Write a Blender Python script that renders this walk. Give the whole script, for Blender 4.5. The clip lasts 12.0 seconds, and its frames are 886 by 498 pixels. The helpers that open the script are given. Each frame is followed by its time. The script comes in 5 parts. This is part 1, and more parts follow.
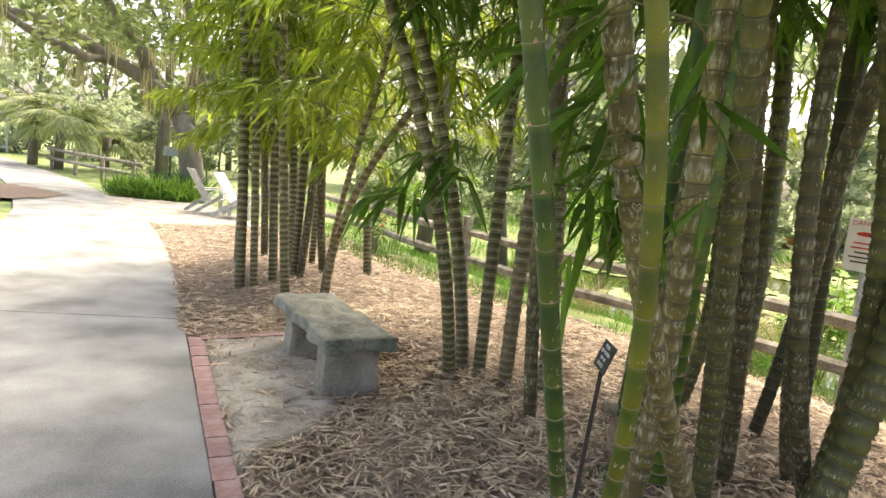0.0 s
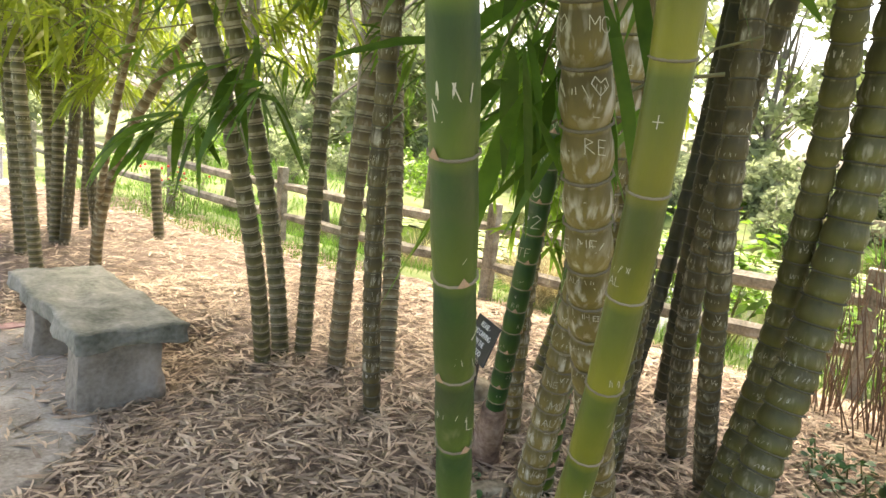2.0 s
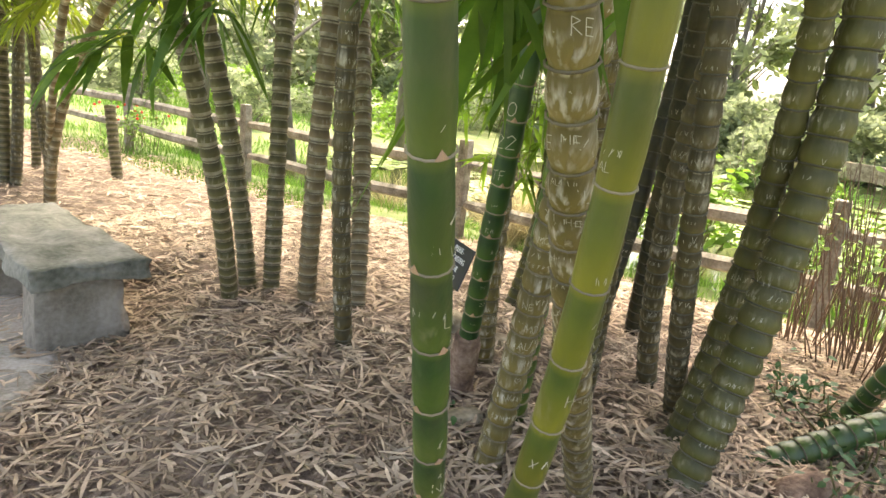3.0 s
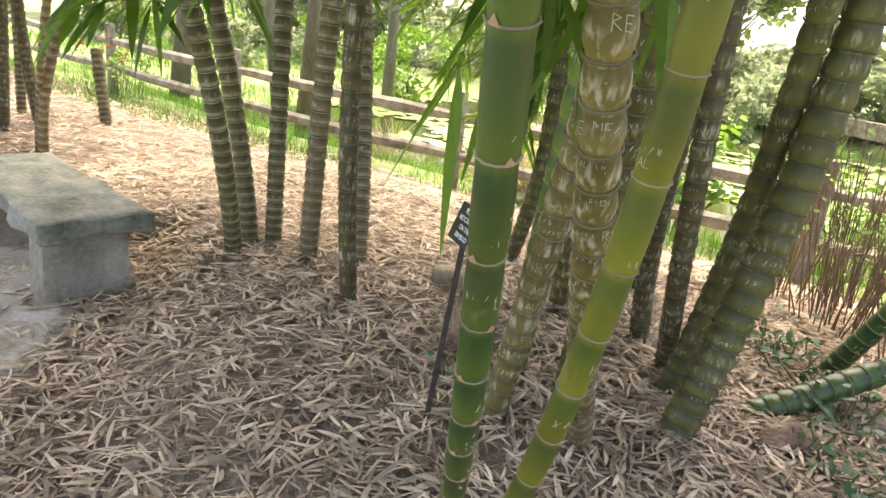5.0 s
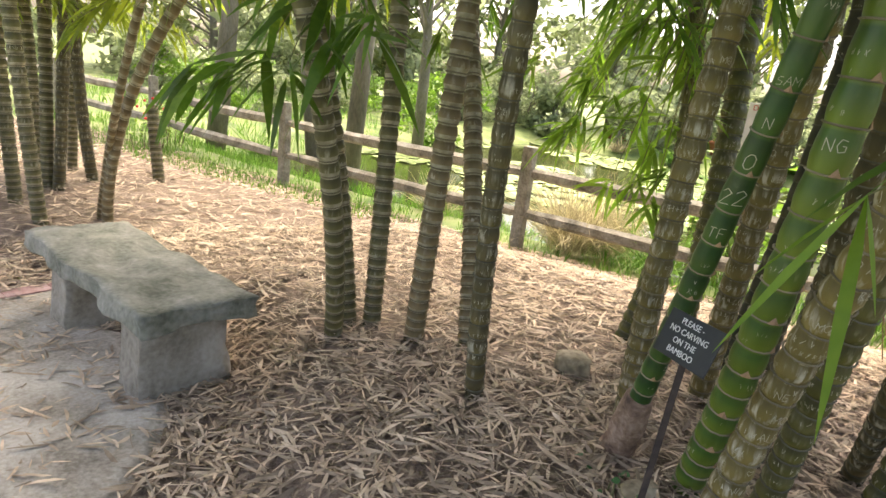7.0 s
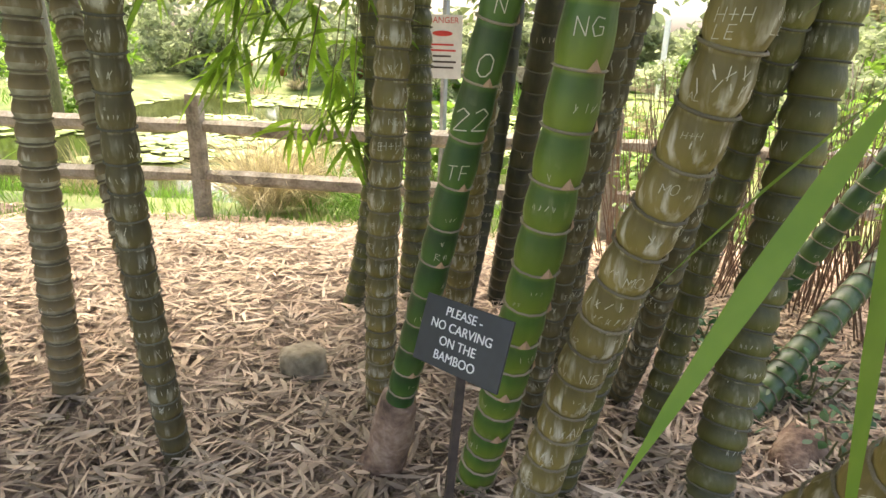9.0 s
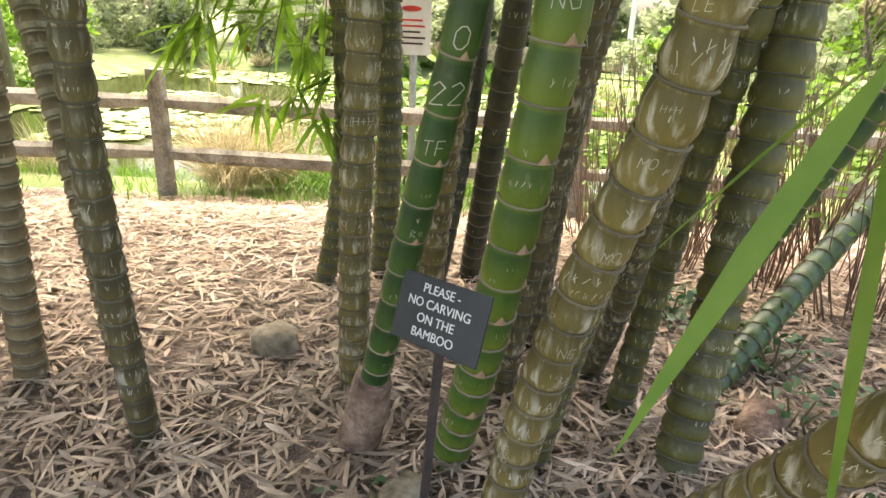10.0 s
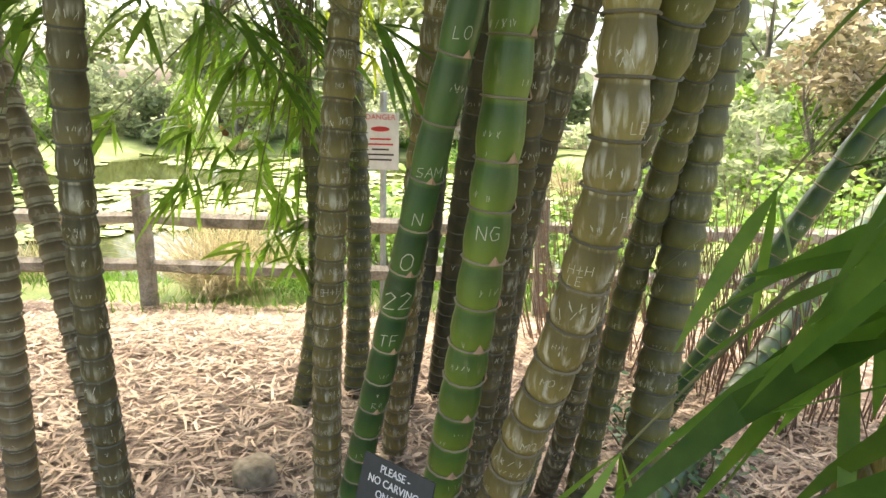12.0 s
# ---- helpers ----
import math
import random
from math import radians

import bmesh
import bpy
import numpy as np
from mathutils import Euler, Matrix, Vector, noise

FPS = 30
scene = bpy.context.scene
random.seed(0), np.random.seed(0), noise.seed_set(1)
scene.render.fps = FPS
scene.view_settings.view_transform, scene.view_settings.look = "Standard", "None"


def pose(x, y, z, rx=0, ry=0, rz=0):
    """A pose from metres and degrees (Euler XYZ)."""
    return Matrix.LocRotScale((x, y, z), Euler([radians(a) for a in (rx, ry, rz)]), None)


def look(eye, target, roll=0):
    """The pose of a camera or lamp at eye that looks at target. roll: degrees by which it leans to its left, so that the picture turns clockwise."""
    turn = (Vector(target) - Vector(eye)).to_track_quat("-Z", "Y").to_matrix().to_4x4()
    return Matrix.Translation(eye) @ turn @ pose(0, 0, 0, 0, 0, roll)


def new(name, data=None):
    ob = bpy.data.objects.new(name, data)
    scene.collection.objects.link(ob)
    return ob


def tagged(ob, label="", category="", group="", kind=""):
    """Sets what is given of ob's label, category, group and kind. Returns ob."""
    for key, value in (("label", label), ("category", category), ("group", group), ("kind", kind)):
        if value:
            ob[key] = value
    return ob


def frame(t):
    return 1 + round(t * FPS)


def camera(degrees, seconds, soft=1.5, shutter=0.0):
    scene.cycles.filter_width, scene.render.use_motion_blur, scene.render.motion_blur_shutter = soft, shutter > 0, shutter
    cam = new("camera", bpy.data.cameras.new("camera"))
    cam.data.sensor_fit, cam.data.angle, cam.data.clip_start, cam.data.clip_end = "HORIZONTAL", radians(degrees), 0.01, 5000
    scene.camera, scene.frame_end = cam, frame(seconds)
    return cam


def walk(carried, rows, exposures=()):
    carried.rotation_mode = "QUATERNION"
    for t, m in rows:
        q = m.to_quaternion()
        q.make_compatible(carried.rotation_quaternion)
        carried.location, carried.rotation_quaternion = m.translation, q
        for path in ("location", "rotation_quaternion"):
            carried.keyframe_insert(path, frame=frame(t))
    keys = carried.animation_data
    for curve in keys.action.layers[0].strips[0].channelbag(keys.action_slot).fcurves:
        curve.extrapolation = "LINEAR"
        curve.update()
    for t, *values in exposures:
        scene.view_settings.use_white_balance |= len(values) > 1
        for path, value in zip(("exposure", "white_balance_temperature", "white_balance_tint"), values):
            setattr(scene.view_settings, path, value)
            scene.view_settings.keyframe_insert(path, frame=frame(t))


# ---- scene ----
cam = camera(70.0, 12.0)
PATH = [
    (0, (-0.089, 0.300, 1.448), (0.274, 2.250, 1.190), 6.1),
    (0.5, (-0.104, 0.535, 1.422), (0.406, 2.444, 1.116), 6.6),
    (1, (-0.004, 0.805, 1.392), (0.707, 2.649, 1.085), 6.8),
    (1.5, (0.071, 1.001, 1.353), (0.874, 2.807, 1.049), 6.9),
    (2, (0.120, 1.093, 1.306), (1.019, 2.849, 0.977), 6.4),
    (2.5, (0.135, 1.116, 1.268), (1.091, 2.825, 0.863), 6.8),
    (3, (0.146, 1.139, 1.231), (1.128, 2.812, 0.744), 6.5),
    (3.5, (0.149, 1.159, 1.191), (1.153, 2.796, 0.632), 6.6),
    (3.7, (0.149, 1.166, 1.179), (1.158, 2.789, 0.588), 6.6),
    (5.5, (-0.107, 1.136, 1.343), (0.907, 2.737, 0.703), 8.1),
    (6, (-0.306, 1.229, 1.380), (0.683, 2.864, 0.789), 8.1),
    (6.5, (-0.274, 1.454, 1.339), (0.689, 3.117, 0.785), 7.9),
    (7, (-0.218, 1.660, 1.308), (0.779, 3.313, 0.782), 7.3),
    (7.5, (-0.087, 1.832, 1.300), (1.122, 3.340, 0.783), 6.1),
    (7.7, (-0.001, 1.873, 1.307), (1.321, 3.275, 0.772), 4.8),
    (9.3, (0.221, 2.114, 1.218), (1.852, 3.075, 0.571), 2.1),
    (9.5, (0.222, 2.116, 1.211), (1.860, 3.055, 0.550), 2.2),
    (10, (0.217, 2.111, 1.228), (1.867, 3.010, 0.542), 2.7),
    (10.5, (0.201, 2.098, 1.252), (1.865, 2.967, 0.560), 3.2),
    (11, (0.143, 2.043, 1.387), (1.821, 2.901, 0.718), 3.1),
    (11.5, (0.117, 2.012, 1.468), (1.820, 2.880, 0.881), 2.4),
    (12, (0.096, 1.987, 1.543), (1.827, 2.864, 1.059), 1.5),
]
EXPOSURES = [(0, 2.36, 7300, 8), (1.5, 2.66, 7400, 9), (3, 2.9, 7500, 9), (5.5, 2.86, 7300, 10), (6.5, 2.6, 7300, 10), (7.5, 2.55, 7300, 11), (10, 2.93, 7300, 11), (12, 2.86, 7000, 10)]
walk(cam, [(t, look(eye, target, roll)) for t, eye, target, roll in PATH], EXPOSURES)

# ---- world and light ----
SUN_EL, SUN_AZ = 62.0, 30.0
world = bpy.data.worlds.new("world")
scene.world = world
world.use_nodes = True
wn = world.node_tree.nodes
sky = wn.new("ShaderNodeTexSky")
sky.sky_type, sky.sun_disc = "NISHITA", False
sky.sun_elevation, sky.sun_rotation = radians(SUN_EL), radians(SUN_AZ)
sky.air_density, sky.dust_density, sky.ozone_density = 0.6, 6.0, 0.6
wn["Background"].inputs[1].default_value = 0.15
world.node_tree.links.new(sky.outputs[0], wn["Background"].inputs[0])
sun = new("sun", bpy.data.lights.new("sun", "SUN"))
sun.data.energy, sun.data.angle, sun.data.color = 0.8, radians(10.0), (1.0, 0.96, 0.88)
az, el = radians(SUN_AZ), radians(SUN_EL)
toward = Vector((math.sin(az) * math.cos(el), math.cos(az) * math.cos(el), math.sin(el)))
sun.matrix_world = look(toward * 30, (0, 0, 0))


# ---- materials ----
def material(name, stops, scale=8.0, rough=0.7, bump=0.3, stretch=(1, 1, 1), fine=40.0, random=0.0, island=False, metal=0.0, translucent=0.0, coat=0.0, bump_dist=0.01):
    """Two scales of noise through a colour ramp, fine relief, and a shade of its own for each piece."""
    m = bpy.data.materials.new(name)
    m.use_nodes = True
    nt = m.node_tree
    n, link = nt.nodes, nt.links.new
    b = n["Principled BSDF"]
    tex = n.new("ShaderNodeTexCoord")
    mp = n.new("ShaderNodeMapping")
    mp.inputs["Scale"].default_value = stretch
    link(tex.outputs["Object"], mp.inputs[0])
    big, small = n.new("ShaderNodeTexNoise"), n.new("ShaderNodeTexNoise")
    for t, s in ((big, scale), (small, fine)):
        t.inputs["Scale"].default_value, t.inputs["Detail"].default_value = s, 5.0
        link(mp.outputs[0], t.inputs["Vector"])
    mix = n.new("ShaderNodeMath")
    mix.operation = "MULTIPLY_ADD"
    mix.inputs[1].default_value = 0.35
    link(small.outputs["Fac"], mix.inputs[0])
    less = n.new("ShaderNodeMath")
    less.operation = "MULTIPLY"
    less.inputs[1].default_value = 0.65
    link(big.outputs["Fac"], less.inputs[0])
    link(less.outputs[0], mix.inputs[2])
    ramp = n.new("ShaderNodeValToRGB")
    while len(ramp.color_ramp.elements) < len(stops):
        ramp.color_ramp.elements.new(0.5)
    for e, (at, colour) in zip(ramp.color_ramp.elements, stops):
        e.position, e.color = at, (*colour, 1)
    link(mix.outputs[0], ramp.inputs[0])
    out = ramp.outputs[0]
    if random:
        hsv = n.new("ShaderNodeHueSaturation")
        rng = n.new("ShaderNodeMapRange")
        rng.inputs["To Min"].default_value, rng.inputs["To Max"].default_value = 1 - random, 1 + random
        if island:
            geo = n.new("ShaderNodeNewGeometry")
            link(geo.outputs["Random Per Island"], rng.inputs[0])
        else:
            info = n.new("ShaderNodeObjectInfo")
            link(info.outputs["Random"], rng.inputs[0])
        link(rng.outputs[0], hsv.inputs["Value"])
        link(out, hsv.inputs["Color"])
        out = hsv.outputs[0]
    link(out, b.inputs["Base Color"])
    b.inputs["Roughness"].default_value, b.inputs["Metallic"].default_value = rough, metal
    if coat:
        b.inputs["Coat Weight"].default_value, b.inputs["Coat Roughness"].default_value = coat, 0.25
    bp = n.new("ShaderNodeBump")
    bp.inputs["Strength"].default_value, bp.inputs["Distance"].default_value = bump, bump_dist
    link(mix.outputs[0], bp.inputs["Height"])
    link(bp.outputs[0], b.inputs["Normal"])
    if translucent:
        tr, ms = n.new("ShaderNodeBsdfTranslucent"), n.new("ShaderNodeMixShader")
        link(out, tr.inputs[0])
        ms.inputs[0].default_value = translucent
        link(b.outputs[0], ms.inputs[1])
        link(tr.outputs[0], ms.inputs[2])
        link(ms.outputs[0], n["Material Output"].inputs[0])
    return m


def stem_material(name, foot, head, scrape=0.1, pale=(0.40, 0.36, 0.26), rough=0.5, coat=0.0, bump=0.35, dirt=0.5):
    """Culm skin: one hue just above each joint, another below the next, with scraped pale streaks between."""
    m = bpy.data.materials.new(name)
    m.use_nodes = True
    nt = m.node_tree
    n, link = nt.nodes, nt.links.new
    b = n["Principled BSDF"]
    tex = n.new("ShaderNodeTexCoord")

    def noise_at(scale, stretch, detail=5.0):
        mp, t = n.new("ShaderNodeMapping"), n.new("ShaderNodeTexNoise")
        mp.inputs["Scale"].default_value = stretch
        t.inputs["Scale"].default_value, t.inputs["Detail"].default_value = scale, detail
        link(tex.outputs["Object"], mp.inputs[0])
        link(mp.outputs[0], t.inputs["Vector"])
        return t.outputs["Fac"]

    def ramp_of(fac, stops):
        r = n.new("ShaderNodeValToRGB")
        while len(r.color_ramp.elements) < len(stops):
            r.color_ramp.elements.new(0.5)
        for e, (at, colour) in zip(r.color_ramp.elements, stops):
            e.position, e.color = at, (*colour, 1)
        link(fac, r.inputs[0])
        return r.outputs[0]

    def mixed(fac, a, c):
        x = n.new("ShaderNodeMix")
        x.data_type = "RGBA"
        link(fac, x.inputs["Factor"])
        for value, socket in ((a, x.inputs["A"]), (c, x.inputs["B"])):
            if isinstance(value, tuple):
                socket.default_value = (*value, 1)
            else:
                link(value, socket)
        return x.outputs["Result"]

    def maths(kind, a, c):
        x = n.new("ShaderNodeMath")
        x.operation = kind
        for value, socket in ((a, x.inputs[0]), (c, x.inputs[1])):
            if isinstance(value, float):
                socket.default_value = value
            else:
                link(value, socket)
        return x.outputs[0]

    blotch, grain = noise_at(14, (1, 1, 0.7)), noise_at(55, (1, 1, 0.35))
    joint = n.new("ShaderNodeAttribute")
    joint.attribute_name = "joint"
    wave = maths("ADD", joint.outputs["Fac"], maths("MULTIPLY", maths("SUBTRACT", blotch, 0.5), 0.5))
    along_joint = ramp_of(wave, [(0.12, (0, 0, 0)), (0.75, (1, 1, 1))])
    skin = mixed(along_joint, ramp_of(blotch, [(0.35, foot[0]), (0.65, foot[1])]), ramp_of(blotch, [(0.35, head[0]), (0.65, head[1])]))
    streak = noise_at(70, (1, 1, 0.16), 3.0)
    belly = ramp_of(wave, [(-0.0, (0.1, 0.1, 0.1)), (0.2, (0.8, 0.8, 0.8)), (0.5, (0.8, 0.8, 0.8)), (0.85, (0.05, 0.05, 0.05))])
    patchy = ramp_of(noise_at(9, (1, 1, 1)), [(0.62 - 0.3 * scrape, (0, 0, 0)), (0.72 - 0.2 * scrape, (1, 1, 1))])
    cut = ramp_of(streak, [(0.50, (0, 0, 0)), (0.66, (1, 1, 1))])
    worn = maths("MULTIPLY", maths("MULTIPLY", belly, patchy), cut)
    grime = ramp_of(noise_at(8, (1, 1, 0.45)), [(0.40, (0, 0, 0)), (0.66, (dirt, dirt, dirt))])
    dusty = ramp_of(noise_at(26, (1, 1, 0.5)), [(0.5, (0, 0, 0)), (0.72, (dirt * 0.45, dirt * 0.45, dirt * 0.45))])
    skin = mixed(dusty, mixed(grime, skin, (0.056, 0.044, 0.014)), (0.17, 0.14, 0.062))
    colour = mixed(worn, skin, pale)
    link(colour, b.inputs["Base Color"])
    b.inputs["Roughness"].default_value = rough
    if coat:
        b.inputs["Coat Weight"].default_value, b.inputs["Coat Roughness"].default_value = coat, 0.3
    bp = n.new("ShaderNodeBump")
    bp.inputs["Strength"].default_value, bp.inputs["Distance"].default_value = bump, 0.006
    link(maths("ADD", grain, maths("MULTIPLY", worn, -0.6)), bp.inputs["Height"])
    link(bp.outputs[0], b.inputs["Normal"])
    return m


STEM = {
    "green": stem_material("green culm", ((0.058, 0.105, 0.012), (0.105, 0.145, 0.018)), ((0.014, 0.045, 0.009), (0.034, 0.08, 0.013)), 0.12, (0.22, 0.22, 0.10), 0.5, 0.05, 0.3, 0.35),
    "yellow": stem_material("yellow culm", ((0.155, 0.16, 0.012), (0.225, 0.21, 0.018)), ((0.055, 0.09, 0.010), (0.105, 0.13, 0.015)), 0.2, (0.26, 0.23, 0.11), 0.5, 0.05, 0.3, 0.35),
    "lime": stem_material("lime green culm", ((0.12, 0.185, 0.016), (0.19, 0.25, 0.026)), ((0.03, 0.085, 0.012), (0.065, 0.135, 0.018)), 0.15, (0.30, 0.30, 0.15), 0.5, 0.05, 0.25, 0.25),
    "deep": stem_material("dark green culm", ((0.038, 0.105, 0.016), (0.078, 0.14, 0.022)), ((0.010, 0.040, 0.010), (0.022, 0.070, 0.015)), 0.05, (0.25, 0.28, 0.18), 0.45, 0.08, 0.25, 0.2),
    "scar": stem_material("scarred olive culm", ((0.19, 0.145, 0.034), (0.30, 0.23, 0.07)), ((0.085, 0.066, 0.015), (0.155, 0.12, 0.034)), 1.1, (0.56, 0.51, 0.39), 0.62, 0, 0.6, 0.4),
    "olive": stem_material("olive green culm", ((0.11, 0.108, 0.019), (0.19, 0.175, 0.042)), ((0.045, 0.046, 0.012), (0.09, 0.085, 0.025)), 0.6, (0.34, 0.31, 0.2), 0.6, 0, 0.4),
    "dark": stem_material("dark grey brown culm", ((0.10, 0.076, 0.025), (0.18, 0.142, 0.05)), ((0.045, 0.036, 0.012), (0.085, 0.068, 0.026)), 0.7, (0.46, 0.42, 0.31), 0.65, 0, 0.45),
    # shade at the back of the grove is put into this dark skin
    "shade": stem_material("shade darkened culm", ((0.028, 0.031, 0.011), (0.065, 0.062, 0.024)), ((0.012, 0.014, 0.006), (0.028, 0.028, 0.012)), 0.1, (0.2, 0.19, 0.12), 0.6, 0, 0.4),
    "banded": stem_material("olive culm", ((0.15, 0.13, 0.036), (0.26, 0.225, 0.085)), ((0.042, 0.038, 0.011), (0.085, 0.075, 0.022)), 0.4, (0.50, 0.46, 0.33), 0.65, 0, 0.5, 0.35),
    "pale": stem_material("pale straw culm", ((0.25, 0.18, 0.08), (0.38, 0.29, 0.15)), ((0.09, 0.062, 0.024), (0.16, 0.112, 0.045)), 0.4, (0.56, 0.50, 0.38), 0.65, 0, 0.5, 0.35),
}
WAX = material("pale waxy band", [(0.3, (0.13, 0.112, 0.055)), (0.5, (0.31, 0.27, 0.17)), (0.7, (0.52, 0.47, 0.34))], 22, 0.75, 0.4)
RING = material("pale node ring", [(0.3, (0.15, 0.125, 0.075)), (0.6, (0.27, 0.225, 0.15)), (0.8, (0.38, 0.33, 0.24))], 30, 0.8, 0.4, random=0.25)
RINGMID = material("tan node ring", [(0.3, (0.10, 0.082, 0.045)), (0.6, (0.18, 0.148, 0.09)), (0.8, (0.27, 0.23, 0.15))], 30, 0.8, 0.4, random=0.25)
RINGDARK = material("grey node ring", [(0.3, (0.06, 0.055, 0.035)), (0.6, (0.13, 0.12, 0.08)), (0.8, (0.2, 0.18, 0.13))], 30, 0.8, 0.4, random=0.25)
BUD = material("tan bud scale", [(0.3, (0.30, 0.17, 0.09)), (0.7, (0.50, 0.33, 0.20))], 30, 0.8, 0.3)
CUT = material("carved pale scratch", [(0.3, (0.42, 0.39, 0.28)), (0.7, (0.66, 0.62, 0.49))], 60, 0.85, 0.2)
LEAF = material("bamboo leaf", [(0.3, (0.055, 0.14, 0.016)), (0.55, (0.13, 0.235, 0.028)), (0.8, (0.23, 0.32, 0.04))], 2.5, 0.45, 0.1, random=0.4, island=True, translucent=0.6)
# copy of the bamboo leaf, yellowed and brightened to hold sunlight in its colour
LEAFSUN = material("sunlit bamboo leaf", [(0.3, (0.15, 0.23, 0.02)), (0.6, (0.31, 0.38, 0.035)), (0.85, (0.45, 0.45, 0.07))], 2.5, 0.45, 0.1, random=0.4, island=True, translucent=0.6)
LEAFBRIGHT = material("young bamboo leaf", [(0.3, (0.11, 0.23, 0.02)), (0.7, (0.22, 0.34, 0.04))], 2.5, 0.45, 0.1, random=0.25, island=True, translucent=0.5)
LEAFSOFT = material("fresh bamboo leaf", [(0.3, (0.112, 0.237, 0.025)), (0.55, (0.225, 0.375, 0.040)), (0.8, (0.362, 0.488, 0.062))], 2.5, 0.45, 0.1, random=0.4, island=True, translucent=0.6)
TWIG = material("bamboo twig", [(0.3, (0.08, 0.09, 0.03)), (0.7, (0.20, 0.17, 0.07))], 20, 0.7, 0.2)
MULCH = material("dry leaf litter", [(0.3, (0.19, 0.134, 0.086)), (0.5, (0.38, 0.287, 0.195)), (0.75, (0.62, 0.51, 0.375))], 6, 0.8, 0.2, random=0.55, island=True)
BED = material("mulch bed soil", [(0.25, (0.07, 0.045, 0.032)), (0.5, (0.20, 0.145, 0.105)), (0.75, (0.37, 0.285, 0.21))], 22, 0.9, 1.0, fine=140, bump_dist=0.03)
CONCRETE = material("worn concrete", [(0.36, (0.12, 0.12, 0.112)), (0.47, (0.22, 0.219, 0.207)), (0.54, (0.27, 0.268, 0.255)), (0.66, (0.40, 0.395, 0.38))], 1.6, 0.85, 0.5, fine=150)
SAND = material("trodden sandy ground", [(0.36, (0.17, 0.146, 0.112)), (0.48, (0.31, 0.278, 0.228)), (0.63, (0.47, 0.435, 0.375))], 3.2, 0.9, 0.8, fine=70)
BRICK = material("red brick", [(0.34, (0.23, 0.125, 0.11)), (0.5, (0.32, 0.19, 0.17)), (0.66, (0.42, 0.30, 0.275))], 14, 0.85, 0.4, fine=90, random=0.1)
STONE = material("grey green bench stone", [(0.34, (0.090, 0.094, 0.066)), (0.48, (0.192, 0.192, 0.152)), (0.58, (0.262, 0.253, 0.210)), (0.7, (0.384, 0.360, 0.312))], 6, 0.8, 0.9, fine=45, bump_dist=0.015)
LEGSTONE = material("grey brown leg stone", [(0.34, (0.147, 0.126, 0.093)), (0.48, (0.263, 0.232, 0.180)), (0.66, (0.399, 0.360, 0.299))], 5, 0.85, 0.9, fine=45, bump_dist=0.015)
WOOD = material("weathered fence wood", [(0.34, (0.12, 0.105, 0.075)), (0.48, (0.27, 0.24, 0.185)), (0.66, (0.46, 0.42, 0.35))], 7, 0.85, 0.9, (1, 1, 1), 55)
BARK = material("grey bark", [(0.25, (0.07, 0.06, 0.045)), (0.5, (0.17, 0.15, 0.12)), (0.8, (0.32, 0.29, 0.25))], 5, 0.9, 1.0, (1, 1, 0.3), 40)
GRASS = material("short green grass", [(0.34, (0.048, 0.083, 0.022)), (0.45, (0.112, 0.160, 0.040)), (0.54, (0.176, 0.216, 0.064)), (0.66, (0.304, 0.312, 0.152))], 1.7, 0.9, 0.6, fine=60)
BLADE = material("grass blade", [(0.3, (0.088, 0.213, 0.025)), (0.7, (0.213, 0.375, 0.056))], 2, 0.6, 0.1, random=0.4, island=True, translucent=0.35)
STRAW = material("dry ornamental grass", [(0.3, (0.336, 0.288, 0.144)), (0.7, (0.600, 0.528, 0.324))], 2, 0.7, 0.1, random=0.35, island=True, translucent=0.3)
SHRUB = material("shrub leaf", [(0.3, (0.099, 0.220, 0.022)), (0.7, (0.264, 0.418, 0.055))], 2, 0.5, 0.1, random=0.4, island=True, translucent=0.4)
DARKLEAF = material("dark groundcover leaf", [(0.3, (0.025, 0.08, 0.02)), (0.7, (0.06, 0.15, 0.035))], 3, 0.5, 0.1, random=0.3, island=True, translucent=0.2)
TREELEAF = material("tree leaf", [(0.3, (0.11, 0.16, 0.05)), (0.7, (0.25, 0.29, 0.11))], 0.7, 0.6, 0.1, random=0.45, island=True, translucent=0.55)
SHEATH = material("torn brown sheath", [(0.34, (0.085, 0.05, 0.032)), (0.5, (0.22, 0.14, 0.092)), (0.68, (0.40, 0.29, 0.21))], 16, 0.85, 0.9, fine=70, bump_dist=0.02)
# distance haze is put into this paler, greyer leaf colour
HAZELEAF = material("haze paled leaf", [(0.3, (0.21, 0.26, 0.13)), (0.7, (0.40, 0.45, 0.26))], 0.4, 0.7, 0.1, random=0.4, island=True, translucent=0.55)
PALE = material("pale palm frond", [(0.3, (0.22, 0.28, 0.09)), (0.7, (0.42, 0.46, 0.2))], 2, 0.5, 0.1, random=0.4, island=True, translucent=0.4)
BROWNLEAF = material("dry brown shrub leaf", [(0.3, (0.20, 0.17, 0.09)), (0.7, (0.34, 0.29, 0.17))], 0.7, 0.7, 0.1, random=0.4, island=True, translucent=0.4)
PAD = material("lily pad", [(0.3, (0.145, 0.232, 0.043)), (0.7, (0.319, 0.392, 0.123))], 3, 0.55, 0.1, random=0.4, island=True)
STEMS = material("bare red brown stem", [(0.3, (0.12, 0.07, 0.042)), (0.7, (0.28, 0.185, 0.12))], 9, 0.7, 0.2, random=0.3)
PLATE = material("black sign plate", [(0.3, (0.010, 0.013, 0.017)), (0.7, (0.02, 0.025, 0.03))], 30, 0.4, 0.05)
WHITE = material("white paint", [(0.3, (0.62, 0.62, 0.60)), (0.7, (0.80, 0.80, 0.78))], 12, 0.6, 0.1)
